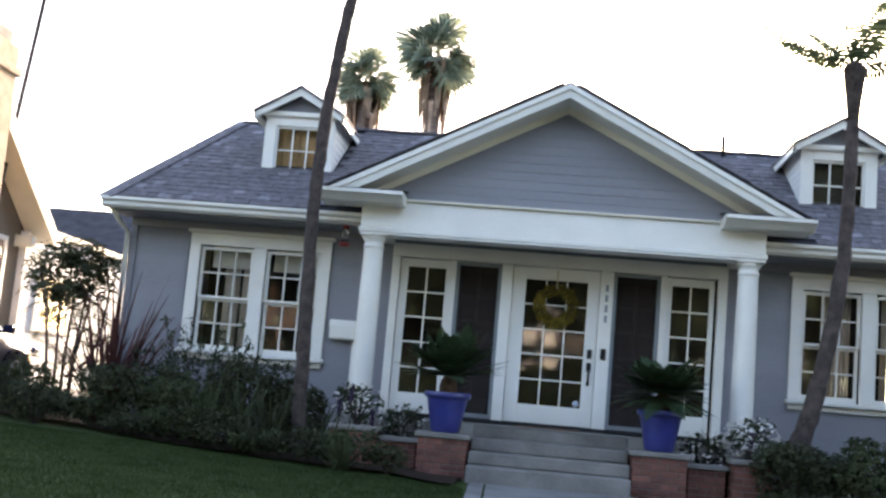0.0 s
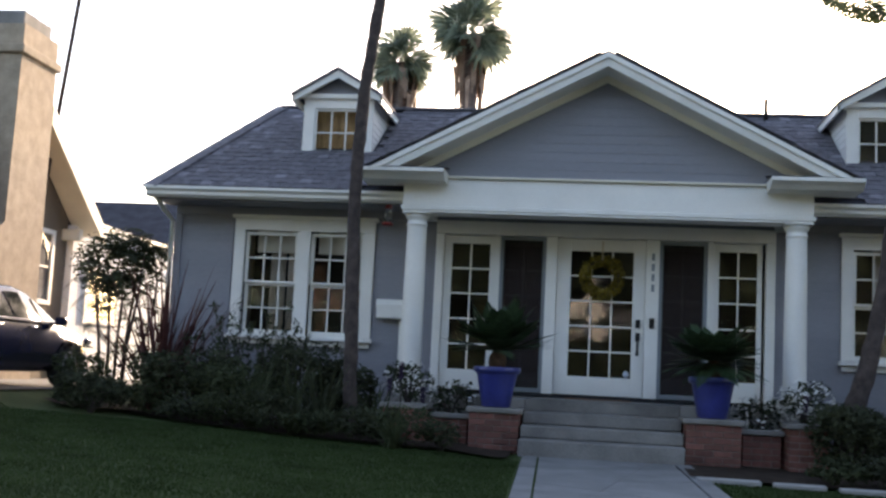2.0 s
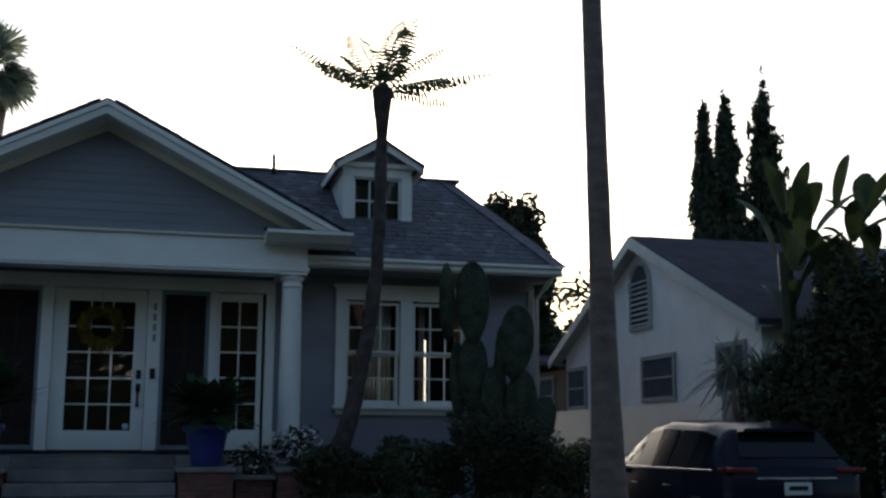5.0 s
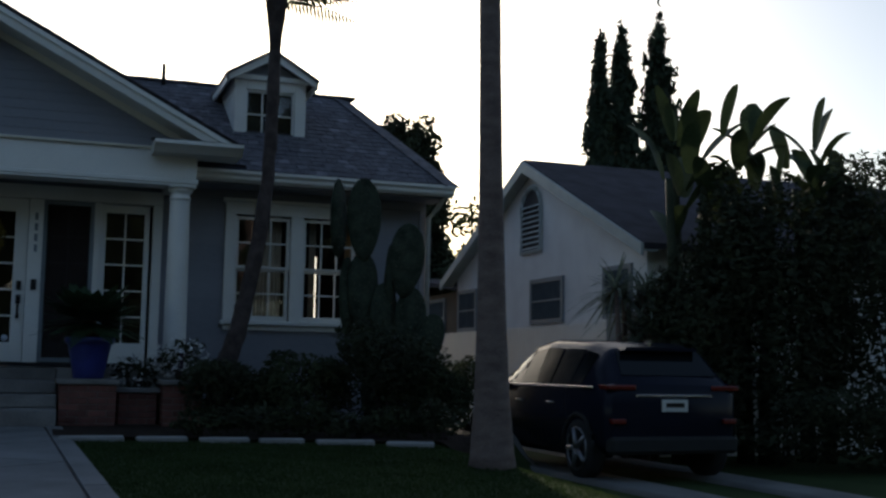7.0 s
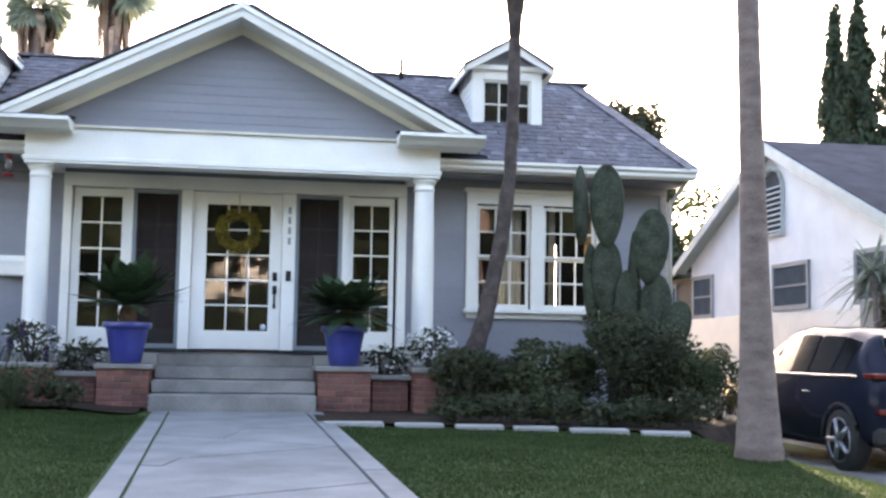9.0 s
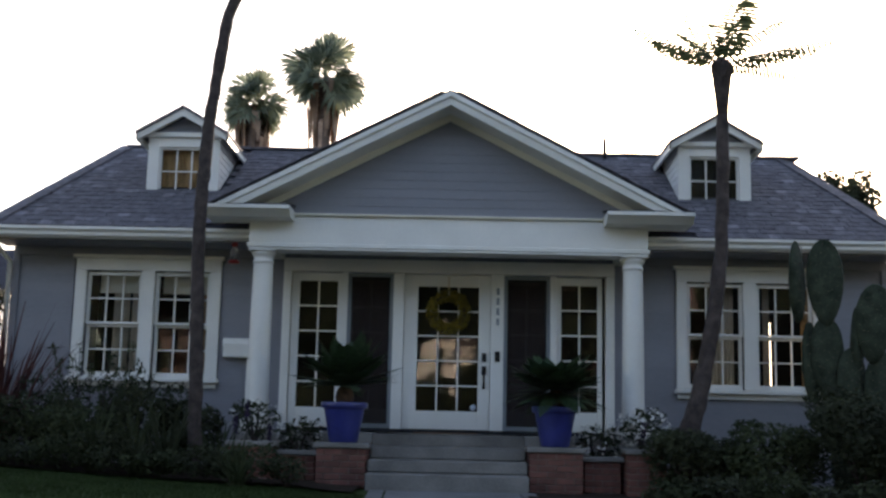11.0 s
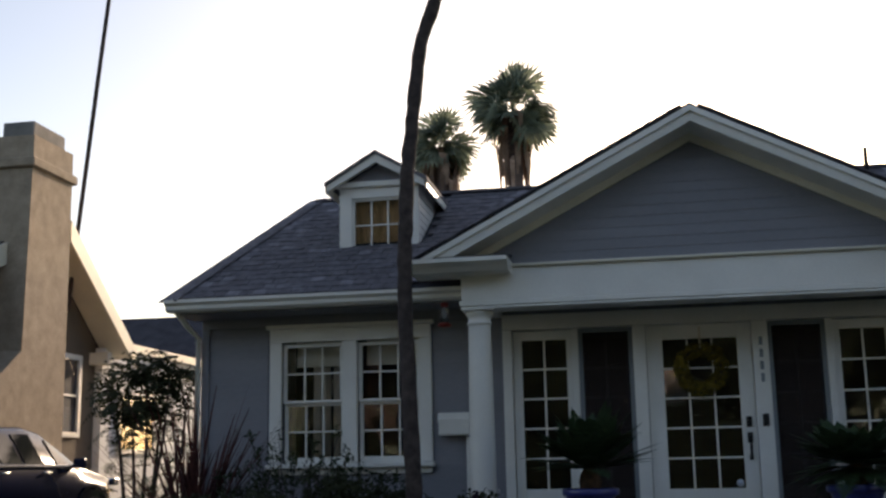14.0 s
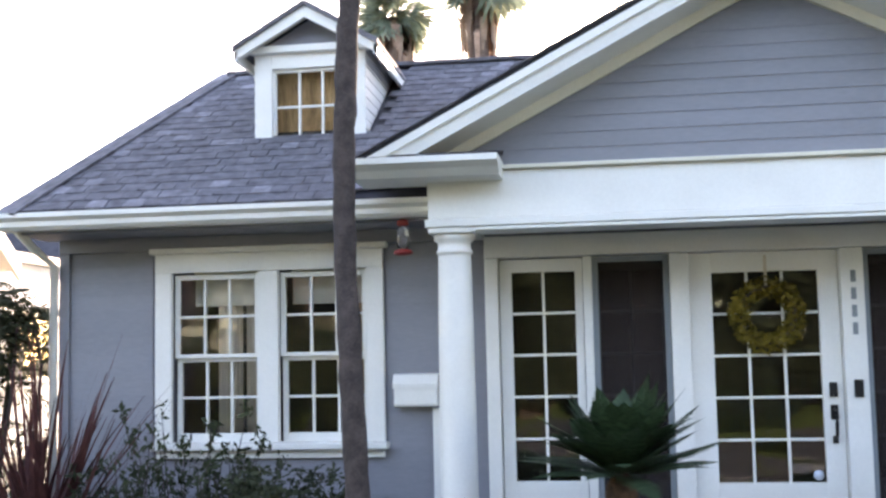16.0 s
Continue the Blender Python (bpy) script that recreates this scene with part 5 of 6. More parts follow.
# ---- cars ----
def car(x, y, rz, paint, label, st, wheels, hatch, g):
    """st: stations along the length, tail to nose: y, bottom, belt, top, half width low, at belt, at top."""
    th = thing("car", (x, y, g), rz, label, "car")
    def ring_at(yy, zb, zs, zt, wl, ws, wt):
        half = [(wl * 0.86, zb), (wl, zb + 0.12), (ws * 1.01, (zb + zs) / 2 + 0.05), (ws, zs), (wt, zt - 0.07), (wt - 0.10, zt - 0.012), (0.0, zt)]
        return [Vector((a, yy, b)) for a, b in half] + [Vector((-a, yy, b)) for a, b in half[-2::-1]]
    rings = [ring_at(*q) for q in st]
    bm = bmesh.new()
    vs = []
    for a, b in zip(rings, rings[1:]):         # five short steps from station to station
        vs += [[bm.verts.new(p.lerp(q, k / 5)) for p, q in zip(a, b)] for k in range(5)]
    vs.append([bm.verts.new(p) for p in rings[-1]])
    n = len(vs[0])
    for a, b in zip(vs, vs[1:]):
        for k in range(n - 1):
            bm.faces.new((a[k], a[k + 1], b[k + 1], b[k]))
        bm.faces.new((a[n - 1], a[0], b[0], b[n - 1]))
    bm.faces.new(vs[0][::-1])
    bm.faces.new(vs[-1])
    bmesh.ops.recalc_face_normals(bm, faces=bm.faces[:])
    bv = [e for e in bm.edges if abs(e.calc_face_angle(0)) > 0.9]
    bmesh.ops.bevel(bm, geom=bv, offset=0.035, segments=3, affect="EDGES")
    part("body", bm, paint, th, "", True)

    def glazing(i, j, u, v, t0, t1, s, name="side_window"):
        bmw = bmesh.new()

        def P(f, t):
            r = rings[i][3].lerp(rings[j][3], f), rings[i][4].lerp(rings[j][4], f)
            q = r[0].lerp(r[1], t)
            return Vector((s * (q.x + 0.018), q.y, q.z))
        m, n = 6, 4
        g = [[P(u + 0.02 * b / n + (v - u - 0.04 * b / n) * a / m, t0 + (t1 - t0) * b / n) for a in range(m + 1)] for b in range(n + 1)]
        out = [[bmw.verts.new(p) for p in row] for row in g]
        ins = [[bmw.verts.new(p - Vector((s * 0.015, 0, 0))) for p in row] for row in g]
        for b in range(n):
            for a in range(m):
                bmw.faces.new((out[b][a], out[b][a + 1], out[b + 1][a + 1], out[b + 1][a]))
        rim = [(0, a) for a in range(m)] + [(b, m) for b in range(n)] + [(n, a) for a in range(m, 0, -1)] + [(b, 0) for b in range(n, 0, -1)]
        for (a, b), (c, d) in zip(rim, rim[1:] + rim[:1]):
            bmw.faces.new((out[a][b], ins[a][b], ins[c][d], out[c][d]))
        bmesh.ops.recalc_face_normals(bmw, faces=bmw.faces[:])
        part(name, bmw, CARGLASS, th, "dark tinted side window")
    for i, j, u, v in hatch["side"]:
        for s in (-1, 1):
            glazing(i, j, u, v, 0.06, 0.92, s)

    def screen(i, j, t0, t1, name):
        a, b = rings[i], rings[j]
        c = [a[5].lerp(b[5], t0), a[7].lerp(b[7], t0), a[7].lerp(b[7], t1), a[5].lerp(b[5], t1)]
        nrm = (c[1] - c[0]).cross(c[3] - c[0]).normalized()
        if nrm.z < 0:
            nrm = -nrm
        bmw = bmesh.new()
        p = [bmw.verts.new(q + nrm * 0.016) for q in c]
        o = [bmw.verts.new(q + nrm * 0.004) for q in c]
        bmw.faces.new(p), bmw.faces.new(o[::-1])
        for k in range(4):
            bmw.faces.new((p[k], o[k], o[(k + 1) % 4], p[(k + 1) % 4]))
        bmesh.ops.recalc_face_normals(bmw, faces=bmw.faces[:])
        part(name, bmw, CARGLASS, th, "dark tinted glass")
    screen(*hatch["rear"], "rear_window")
    screen(*hatch["front"], "windscreen")
    for yy, r in wheels:
        for s in (-1, 1):
            w = s * (st[3][4] - 0.09)
            bmt = bmesh.new()
            prof = [(r - 0.1, -0.1), (r - 0.02, -0.105), (r, -0.07), (r, 0.07), (r - 0.02, 0.105), (r - 0.1, 0.1)]
            tube(bmt, [(w + q, yy, r) for _, q in prof], [p for p, _ in prof], 28)
            wheel = part("wheel", bmt, RUBBER, th, "black tyre", True)
            bmr = bmesh.new()
            tube(bmr, [(w + s * 0.085, yy, r), (w + s * 0.108, yy, r)], [r - 0.09, r - 0.1], 24)
            part("hub", bmr, BLACK, wheel)
            bmr = bmesh.new()
            for k in range(5):
                a = 2 * math.pi * k / 5
                tube(bmr, [(w + s * 0.115, yy, r), (w + s * 0.115, yy + math.cos(a) * (r - 0.11), r + math.sin(a) * (r - 0.11))], [0.045, 0.03], 6)
            tube(bmr, [(w + s * 0.112, yy + (r - 0.11) * math.cos(q * math.pi / 14), r + (r - 0.11) * math.sin(q * math.pi / 14)) for q in range(29)], [0.014] * 29, 6)
            part("rim", bmr, RIM, wheel, "grey alloy rim", True)
            bmr = bmesh.new()
            tube(bmr, [(s * (st[3][4] + 0.012), yy + (r + 0.05) * math.cos(q * math.pi / 12), r + (r + 0.05) * math.sin(q * math.pi / 12)) for q in range(13)], [0.025] * 13, 6)
            part("wheel_arch", bmr, RUBBER, th, "black wheel arch trim", True)
    for s in (-1, 1):
        f = hatch["mirror"]
        bmr = bmesh.new()
        solid(bmr, min(s * 0.9, s * 1.06), max(s * 0.9, s * 1.06), f[0] - 0.06, f[0] + 0.06, f[1], f[1] + 0.13)
        soften(bmr, 0.03, 2)
        part("wing_mirror", bmr, paint, th)
        y0, z0 = st[0][0], hatch["lamp"]
        bmr = bmesh.new()
        solid(bmr, min(s * 0.5, s * 0.872), max(s * 0.5, s * 0.872), y0 - 0.02, y0 + 0.22, z0 + 0.02, z0 + 0.085)
        soften(bmr, 0.015, 2)
        part("tail_lamp", bmr, TAIL, th, "red tail lamp")
        bmr = bmesh.new()
        solid(bmr, min(s * 0.64, s * 0.82), max(s * 0.64, s * 0.82), y0 - 0.04, y0 + 0.06, z0 - 0.36, z0 - 0.30)
        soften(bmr, 0.01, 2)
        part("reflector", bmr, TAIL, th, "low red reflector")
        bmr = bmesh.new()
        solid(bmr, min(s * 0.5, s * 0.85), max(s * 0.5, s * 0.85), st[-1][0] - 0.16, st[-1][0] - 0.01, 0.68, 0.78)
        soften(bmr, 0.02, 2)
        part("headlamp", bmr, CHROME, th, "clear headlamp")
    for s in (-1, 1):
        for yy in hatch["handles"]:
            bmr = bmesh.new()
            tube(bmr, [(s * 0.905, yy - 0.09, 0.86), (s * 0.935, yy - 0.07, 0.865), (s * 0.935, yy + 0.07, 0.87), (s * 0.905, yy + 0.09, 0.872)], [0.012, 0.014, 0.014, 0.012], 6)
            part("door_handle", bmr, CHROME, th, "bright door handle", True)
    i, j, t0, t1 = hatch["rear"]
    top = rings[j][6]
    bmr = bmesh.new()
    prism(bmr, [(-0.5, top.z - 0.03), (0.5, top.z - 0.03), (0.46, top.z + 0.012), (-0.46, top.z + 0.012)], top.y - 0.16, top.y + 0.05)
    part("roof_spoiler", bmr, paint, th)
    bmr = bmesh.new()
    prism_x(bmr, [(top.y + 0.12, top.z + 0.02), (top.y + 0.34, top.z + 0.03), (top.y + 0.16, top.z + 0.10), (top.y + 0.12, top.z + 0.10)], -0.02, 0.02)
    part("aerial_fin", bmr, CHROME, th, "small bright roof aerial")
    y0 = st[0][0]
    block("number_plate", (-0.17, 0.17, y0 - 0.03, y0 - 0.01, hatch["lamp"] - 0.22, hatch["lamp"] - 0.08), PLATE, th, 0.004, "pale blank number plate")
    block("plate_bar", (-0.12, 0.12, y0 - 0.034, y0 - 0.031, hatch["lamp"] - 0.17, hatch["lamp"] - 0.12), BLACK, th, 0)
    block("bumper", (-0.84, 0.84, y0 - 0.06, y0 + 0.12, 0.32, 0.52), RUBBER, th, 0.04, "dark lower bumper")
    block("trim_strip", (-0.5, 0.5, y0 - 0.025, y0 + 0.01, hatch["lamp"] - 0.05, hatch["lamp"] - 0.025), CHROME, th, 0.004, "bright strip over the plate")
    for s in (-1, 1):
        block("belt_trim", (min(s * 0.905, s * 0.925), max(s * 0.905, s * 0.925), hatch["belt"][0], hatch["belt"][1], hatch["belt"][2], hatch["belt"][2] + 0.03), CHROME, th, 0.004, "bright belt line")
    return th


SUV = [(-1.95, 0.42, 0.98, 1.1, 0.78, 0.78, 0.70), (-1.87, 0.34, 1.08, 1.18, 0.86, 0.86, 0.74), (-1.52, 0.28, 1.10, 1.53, 0.90, 0.90, 0.64), (-1.1, 0.24, 1.08, 1.62, 0.91, 0.91, 0.65),
       (-0.1, 0.24, 1.05, 1.66, 0.91, 0.91, 0.67), (0.35, 0.24, 1.04, 1.61, 0.91, 0.91, 0.66), (1.35, 0.26, 1.02, 1.09, 0.91, 0.90, 0.78), (1.95, 0.3, 0.94, 1.01, 0.88, 0.86, 0.74), (2.2, 0.36, 0.76, 0.84, 0.78, 0.74, 0.62)]
SEDAN = [(-2.3, 0.42, 0.85, 0.98, 0.74, 0.74, 0.62), (-2.15, 0.32, 0.95, 1.05, 0.85, 0.85, 0.70), (-1.6, 0.24, 0.96, 1.10, 0.89, 0.89, 0.72), (-0.8, 0.22, 0.95, 1.42, 0.90, 0.90, 0.60),
         (0.15, 0.22, 0.93, 1.45, 0.90, 0.90, 0.62), (0.5, 0.22, 0.92, 1.40, 0.90, 0.90, 0.62), (1.35, 0.24, 0.90, 0.98, 0.90, 0.88, 0.74), (2.0, 0.28, 0.80, 0.86, 0.86, 0.84, 0.7), (2.3, 0.34, 0.62, 0.7, 0.74, 0.7, 0.58)]
car(7.72, -1.8, 0, CARPAINT2, "dark grey crossover parked on the driveway", SUV, ((-1.32, 0.35), (1.33, 0.35)),
    {"side": ((2, 3, 0.3, 0.93), (3, 4, 0.0, 0.52), (3, 4, 0.57, 1.0), (4, 5, 0.0, 1.0), (5, 6, 0.0, 0.7)), "rear": (1, 2, 0.1, 0.92), "front": (5, 6, 0.08, 0.95), "handles": (-0.55, 0.35), "mirror": (0.95, 1.03), "lamp": 1.02, "belt": (-1.7, 0.9, 1.05)}, drive_r(-2.5) + 0.015)
car(-8.93, -0.32, 0, CARPAINT, "dark blue saloon parked on the driveway", SEDAN, ((-1.4, 0.32), (1.4, 0.32)),
    {"side": ((2, 3, 0.5, 0.98), (3, 4, 0.02, 0.5), (3, 4, 0.56, 1.0), (5, 6, 0.0, 0.6)), "rear": (2, 3, 0.08, 0.92), "front": (5, 6, 0.08, 0.95), "handles": (-0.75, 0.2), "mirror": (0.9, 0.92), "lamp": 0.84, "belt": (-1.7, 0.9, 0.93)}, drive_l(-0.32) + 0.015)

# ---- the tan house beyond the left driveway ----
tan = thing("house", (0, 0, 0), 0, "tan stucco house with tall chimney and gabled roof", "house")
NX = -11.65
bm = bmesh.new()
prism_x(bm, [(-0.9, -0.5), (-0.9, 2.4), (4.4, 5.55), (6.35, 3.7), (6.35, -0.5)], -20, NX)
part("wall", bm, TANSTUCCO, tan)
for (y0, z0), (y1, z1), over in (((4.4, 5.75), (6.7, 3.6), 0.62), ((4.4, 5.75), (-1.4, 2.5), 0.3)):
    bm = bmesh.new()
    slab(bm, [(-20.3, y0, z0), (NX + over, y0, z0), (NX + over, y1, z1), (-20.3, y1, z1)], 0.14)
    part("roof", bm, ROOFBASE, tan, "dark shingle roof")
    bm = bmesh.new()
    prism_x(bm, [(y0, z0 - 0.03), (y1, z1 - 0.03), (y1, z1 - 0.36), (y0, z0 - 0.42)], NX + over + 0.002, NX + over + 0.07)
    part("bargeboard", bm, CREAM, tan, "cream bargeboard")
    bm = bmesh.new()
    slab(bm, [(NX + 0.002, y0, z0 - 0.15), (NX + over, y0, z0 - 0.15), (NX + over, y1, z1 - 0.15), (NX + 0.002, y1, z1 - 0.15)], 0.04)
    part("soffit", bm, CREAM, tan)
ch = bmesh.new()
prism_x(ch, [(2.2, -0.3), (2.2, 2.3), (3.13, 3.15), (3.18, 6.93), (4.26, 6.93), (4.32, -0.3)], NX - 0.05, NX + 0.75)
ch = part("chimney", ch, CHIMNEY, tan, "tall rough stucco chimney stack")
block("chimney_cap", (NX - 0.11, NX + 0.82, 3.10, 4.34, 6.35, 6.52), CHIMNEY, ch, 0.02)
block("chimney_crown", (NX + 0.05, NX + 0.65, 3.28, 4.16, 6.93, 7.23), CONCRETE, ch, 0.02)
blocks("wing_wall", [(-16, NX + 0.15, 6.37, 12.7, -0.5, 3.62)], STUCCO, tan, 0)
bm = bmesh.new()
slab(bm, [(-18, 12.6, 3.8), (-10.9, 12.6, 3.8), (-12.4, 15.0, 5.75), (-18, 15.0, 5.75)], 0.12)
part("wing_roof", bm, ROOFBASE, tan, "blue-grey shingle roof of the rear wing")
block("wing_gable", (-17.8, -11.2, 12.8, 14.9, -0.5, 3.6), STUCCO, tan, 0)
block("wing_fascia", (NX + 0.16, NX + 0.3, 6.75, 12.9, 3.63, 3.8), CREAM, tan, 0.004)


def side_window(parent, x, y0, y1, z0, z1, trim=WHITE):
    w = thing("window")
    w.parent = parent
    blocks("casing", [(x - 0.02, x + 0.06, y0 - 0.1, y0, z0 - 0.1, z1 + 0.1), (x - 0.02, x + 0.06, y1, y1 + 0.1, z0 - 0.1, z1 + 0.1), (x - 0.02, x + 0.06, y0, y1, z1, z1 + 0.1), (x - 0.02, x + 0.06, y0, y1, z0 - 0.1, z0)], trim, w, 0.006)
    block("backing", (x + 0.002, x + 0.012, y0, y1, z0, z1), SHADEBACK, w, 0, "dark sheet in place of the unlit room behind the glass")
    p = block("pane", (x + 0.026, x + 0.032, y0, y1, z0, z1), GLASS, w, 0)
    p.visible_shadow = False
    block("glazing_bar", (x + 0.016, x + 0.04, y0, y1, (z0 + z1) / 2 - 0.02, (z0 + z1) / 2 + 0.02), trim, w, 0.003)


side_window(tan, NX, 5.0, 5.75, 1.9, 3.3)
side_window(tan, NX + 0.15, 7.0, 8.3, 1.6, 2.7)
block("eave_bracket", (NX - 0.02, NX + 0.4, 6.15, 6.3, 3.25, 3.5), CREAM, tan, 0.01)
tan.matrix_world = DEEP @ Matrix.Translation((0, 0, 0.12))
mast = bmesh.new()
tube(mast, [(-11.53, 6.47, 4.3), (-11.08, 6.47, 9.0), (-10.58, 6.47, 14.0)], [0.045, 0.045, 0.04], 8)
tagged(put("leaning_pole", mast, FERNBARK, None, "", True), "thin dark leaning pole above the tan house", "pole")

# ---- the white house beyond the right driveway ----
white = thing("house", (0, 0, 0), 0, "white stucco gabled house with arched vent", "house")
WX, WR = 9.6, 3.8                              # the gable wall's line; the ridge
bm = bmesh.new()
prism_x(bm, [(-0.35, -0.9), (-0.35, 2.65), (WR, 4.5), (7.95, 2.65), (7.95, -0.9)], WX, 22)
part("wall", bm, STUCCO, white)
for s in (-1, 1):
    y1, z1 = WR + s * 4.5, 2.62
    bm = bmesh.new()
    slab(bm, [(WX - 0.25, WR, 4.65), (22.3, WR, 4.65), (22.3, y1, z1), (WX - 0.25, y1, z1)], 0.1)
    part("roof", bm, ROOFBASE, white, "dark shingle roof")
    bm = bmesh.new()
    prism_x(bm, [(WR, 4.62), (y1, z1 - 0.02), (y1, z1 - 0.2), (WR, 4.4)], WX - 0.30, WX - 0.252)
    part("bargeboard", bm, PALETRIM, white, "pale grey-green bargeboard")
    bm = bmesh.new()
    slab(bm, [(WX - 0.25, WR, 4.545), (WX - 0.002, WR, 4.545), (WX - 0.002, y1, z1 - 0.105), (WX - 0.25, y1, z1 - 0.105)], 0.03)
    part("soffit", bm, PALETRIM, white)
block("rear_wing", (WX + 0.6, 17, 7.96, 15.5, -0.9, 2.5), TANSTUCCO, white, 0.01, "low dull rear wing")
bm = bmesh.new()
slab(bm, [(WX + 0.2, 7.97, 2.5), (17.3, 7.97, 2.5), (17.3, 15.8, 3.3), (WX + 0.2, 15.8, 3.3)], 0.1)
part("rear_roof", bm, ROOFBASE, white, "dark roof of the rear wing")
vent = thing("arched_vent")
vent.parent = white
vent["label"] = "grey arched louvre vent"
vy, vz0, vz1, vw = 3.93, 2.9, 3.7, 0.44
ring = [(vy - vw, vz0)] + [(vy + vw * math.cos(math.pi * (1 - i / 12)), vz1 + vw * math.sin(math.pi * (1 - i / 12))) for i in range(13)] + [(vy + vw, vz0)]
bm = bmesh.new()
tube(bm, [(WX - 0.03, y, z) for y, z in ring] + [(WX - 0.03, vy - vw, vz0)], [0.045] * (len(ring) + 1), 6)
part("frame", bm, PALETRIM, vent)
bm = bmesh.new()
prism_x(bm, ring, WX - 0.02, WX - 0.006)
part("backing", bm, SHADEBACK, vent, "dark sheet in place of the shade behind the louvres")
for k in range(9):
    z = vz0 + 0.05 + k * 0.1
    h = vw if z < vz1 else max(0.05, math.sqrt(max(0.001, vw * vw - (z - vz1) ** 2)))
    bm = bmesh.new()
    prism(bm, [(WX - 0.07, z), (WX - 0.06, z + 0.012), (WX - 0.02, z + 0.05), (WX - 0.028, z + 0.04)], vy - h, vy + h)
    part("slat", bm, PALETRIM, vent)


def west_window(parent, x, y0, y1, z0, z1, trim):
    w = thing("window")
    w.parent = parent
    blocks("casing", [(x - 0.05, x + 0.02, y0 - 0.08, y0, z0 - 0.08, z1 + 0.08), (x - 0.05, x + 0.02, y1, y1 + 0.08, z0 - 0.08, z1 + 0.08), (x - 0.05, x + 0.02, y0, y1, z1, z1 + 0.08), (x - 0.05, x + 0.02, y0, y1, z0 - 0.08, z0)], trim, w, 0.005)
    block("backing", (x - 0.012, x - 0.004, y0, y1, z0, z1), SHADEBACK, w, 0, "dark sheet in place of the unlit room behind the glass")
    block("pane", (x - 0.03, x - 0.025, y0, y1, z0, z1), MATTPANE, w, 0)
    block("glazing_bar", (x - 0.045, x - 0.032, y0, y1, (z0 + z1) / 2 - 0.018, (z0 + z1) / 2 + 0.018), trim, w, 0.003)


west_window(white, WX, 2.62, 3.86, 1.6, 2.28, GREYTRIM)
west_window(white, WX, 0.15, 0.95, 1.6, 2.3, GREYTRIM)
west_window(white, WX, 6.8, 7.75, 1.55, 2.3, GREYTRIM)
west_window(white, WX + 0.6, 10.4, 11.8, 1.5, 2.3, GREYTRIM)
fence = thing("board_fence", (0, 0, 0), 0, "white painted close-boarded fence beside the driveway", "fence")
for k in range(70):
    y = 0.4 + k * 0.145
    block("fence_board", (9.3, 9.325, y, y + 0.138, -0.75, 1.44 + 0.012 * math.sin(k * 2.1)), WHITE, fence, 0.004)
for z in (-0.2, 0.8):
    block("fence_rail", (9.326, 9.37, 0.4, 10.55, z, z + 0.09), WHITE, fence, 0.004)
block("gate", (9.28, 9.34, -0.75, 0.38, -0.7, 1.56), GREYTRIM, fence, 0.01, "grey side gate")


# plants on that side
def banana(x, y, z, n, seed, label, length=1.5):
    rnd = random.Random(seed)
    th = thing("banana_plant", (x, y, z), 0, label, "plant", "banana plants by the white house")
    for k in range(4):
        bm = bmesh.new()
        a = k * 1.6
        tube(bm, [(0.2 * math.cos(a), 0.2 * math.sin(a), -0.1), (0.25 * math.cos(a), 0.25 * math.sin(a), 2.0), (0.35 * math.cos(a), 0.35 * math.sin(a), 4.1)], [0.11, 0.09, 0.05], 8)
        part("stem", bm, LEAFDARK, th, "", True)
    for i in range(n):
        verts, faces = [], []
        az, base = rnd.uniform(0, 6.28), Vector((rnd.uniform(-0.4, 0.4), rnd.uniform(-0.4, 0.4), rnd.uniform(2.9, 4.4)))
        rise, ln = rnd.uniform(0.7, 1.45), length * rnd.uniform(0.75, 1.15)
        d, sd = Vector((math.cos(az), math.sin(az), 0)), Vector((-math.sin(az), math.cos(az), 0))
        k, droop, hw = len(verts), rnd.uniform(0.1, 0.45), rnd.uniform(0.12, 0.18)
        stalk = base + d * 0.4 * math.cos(rise) + Vector((0, 0, 0.4 * math.sin(rise)))
        m = 9
        for j in range(m + 1):
            t = j / m
            c = stalk + d * ln * math.cos(rise) * t + Vector((0, 0, ln * (math.sin(rise) * t - droop * t * t)))
            h = hw * math.sin(math.pi * (0.06 + 0.92 * t)) ** 0.6
            cup = Vector((0, 0, 0.25 * h)) - d * 0.2 * h
            verts += [tuple(c - sd * h + cup), tuple(c), tuple(c + sd * h + cup)]
        for j in range(m):
            q = k + 3 * j
            faces += [(q, q + 1, q + 4, q + 3), (q + 1, q + 2, q + 5, q + 4)]
        raw("leaf", verts, faces, BANANA, th, "broad paddle leaf", True)


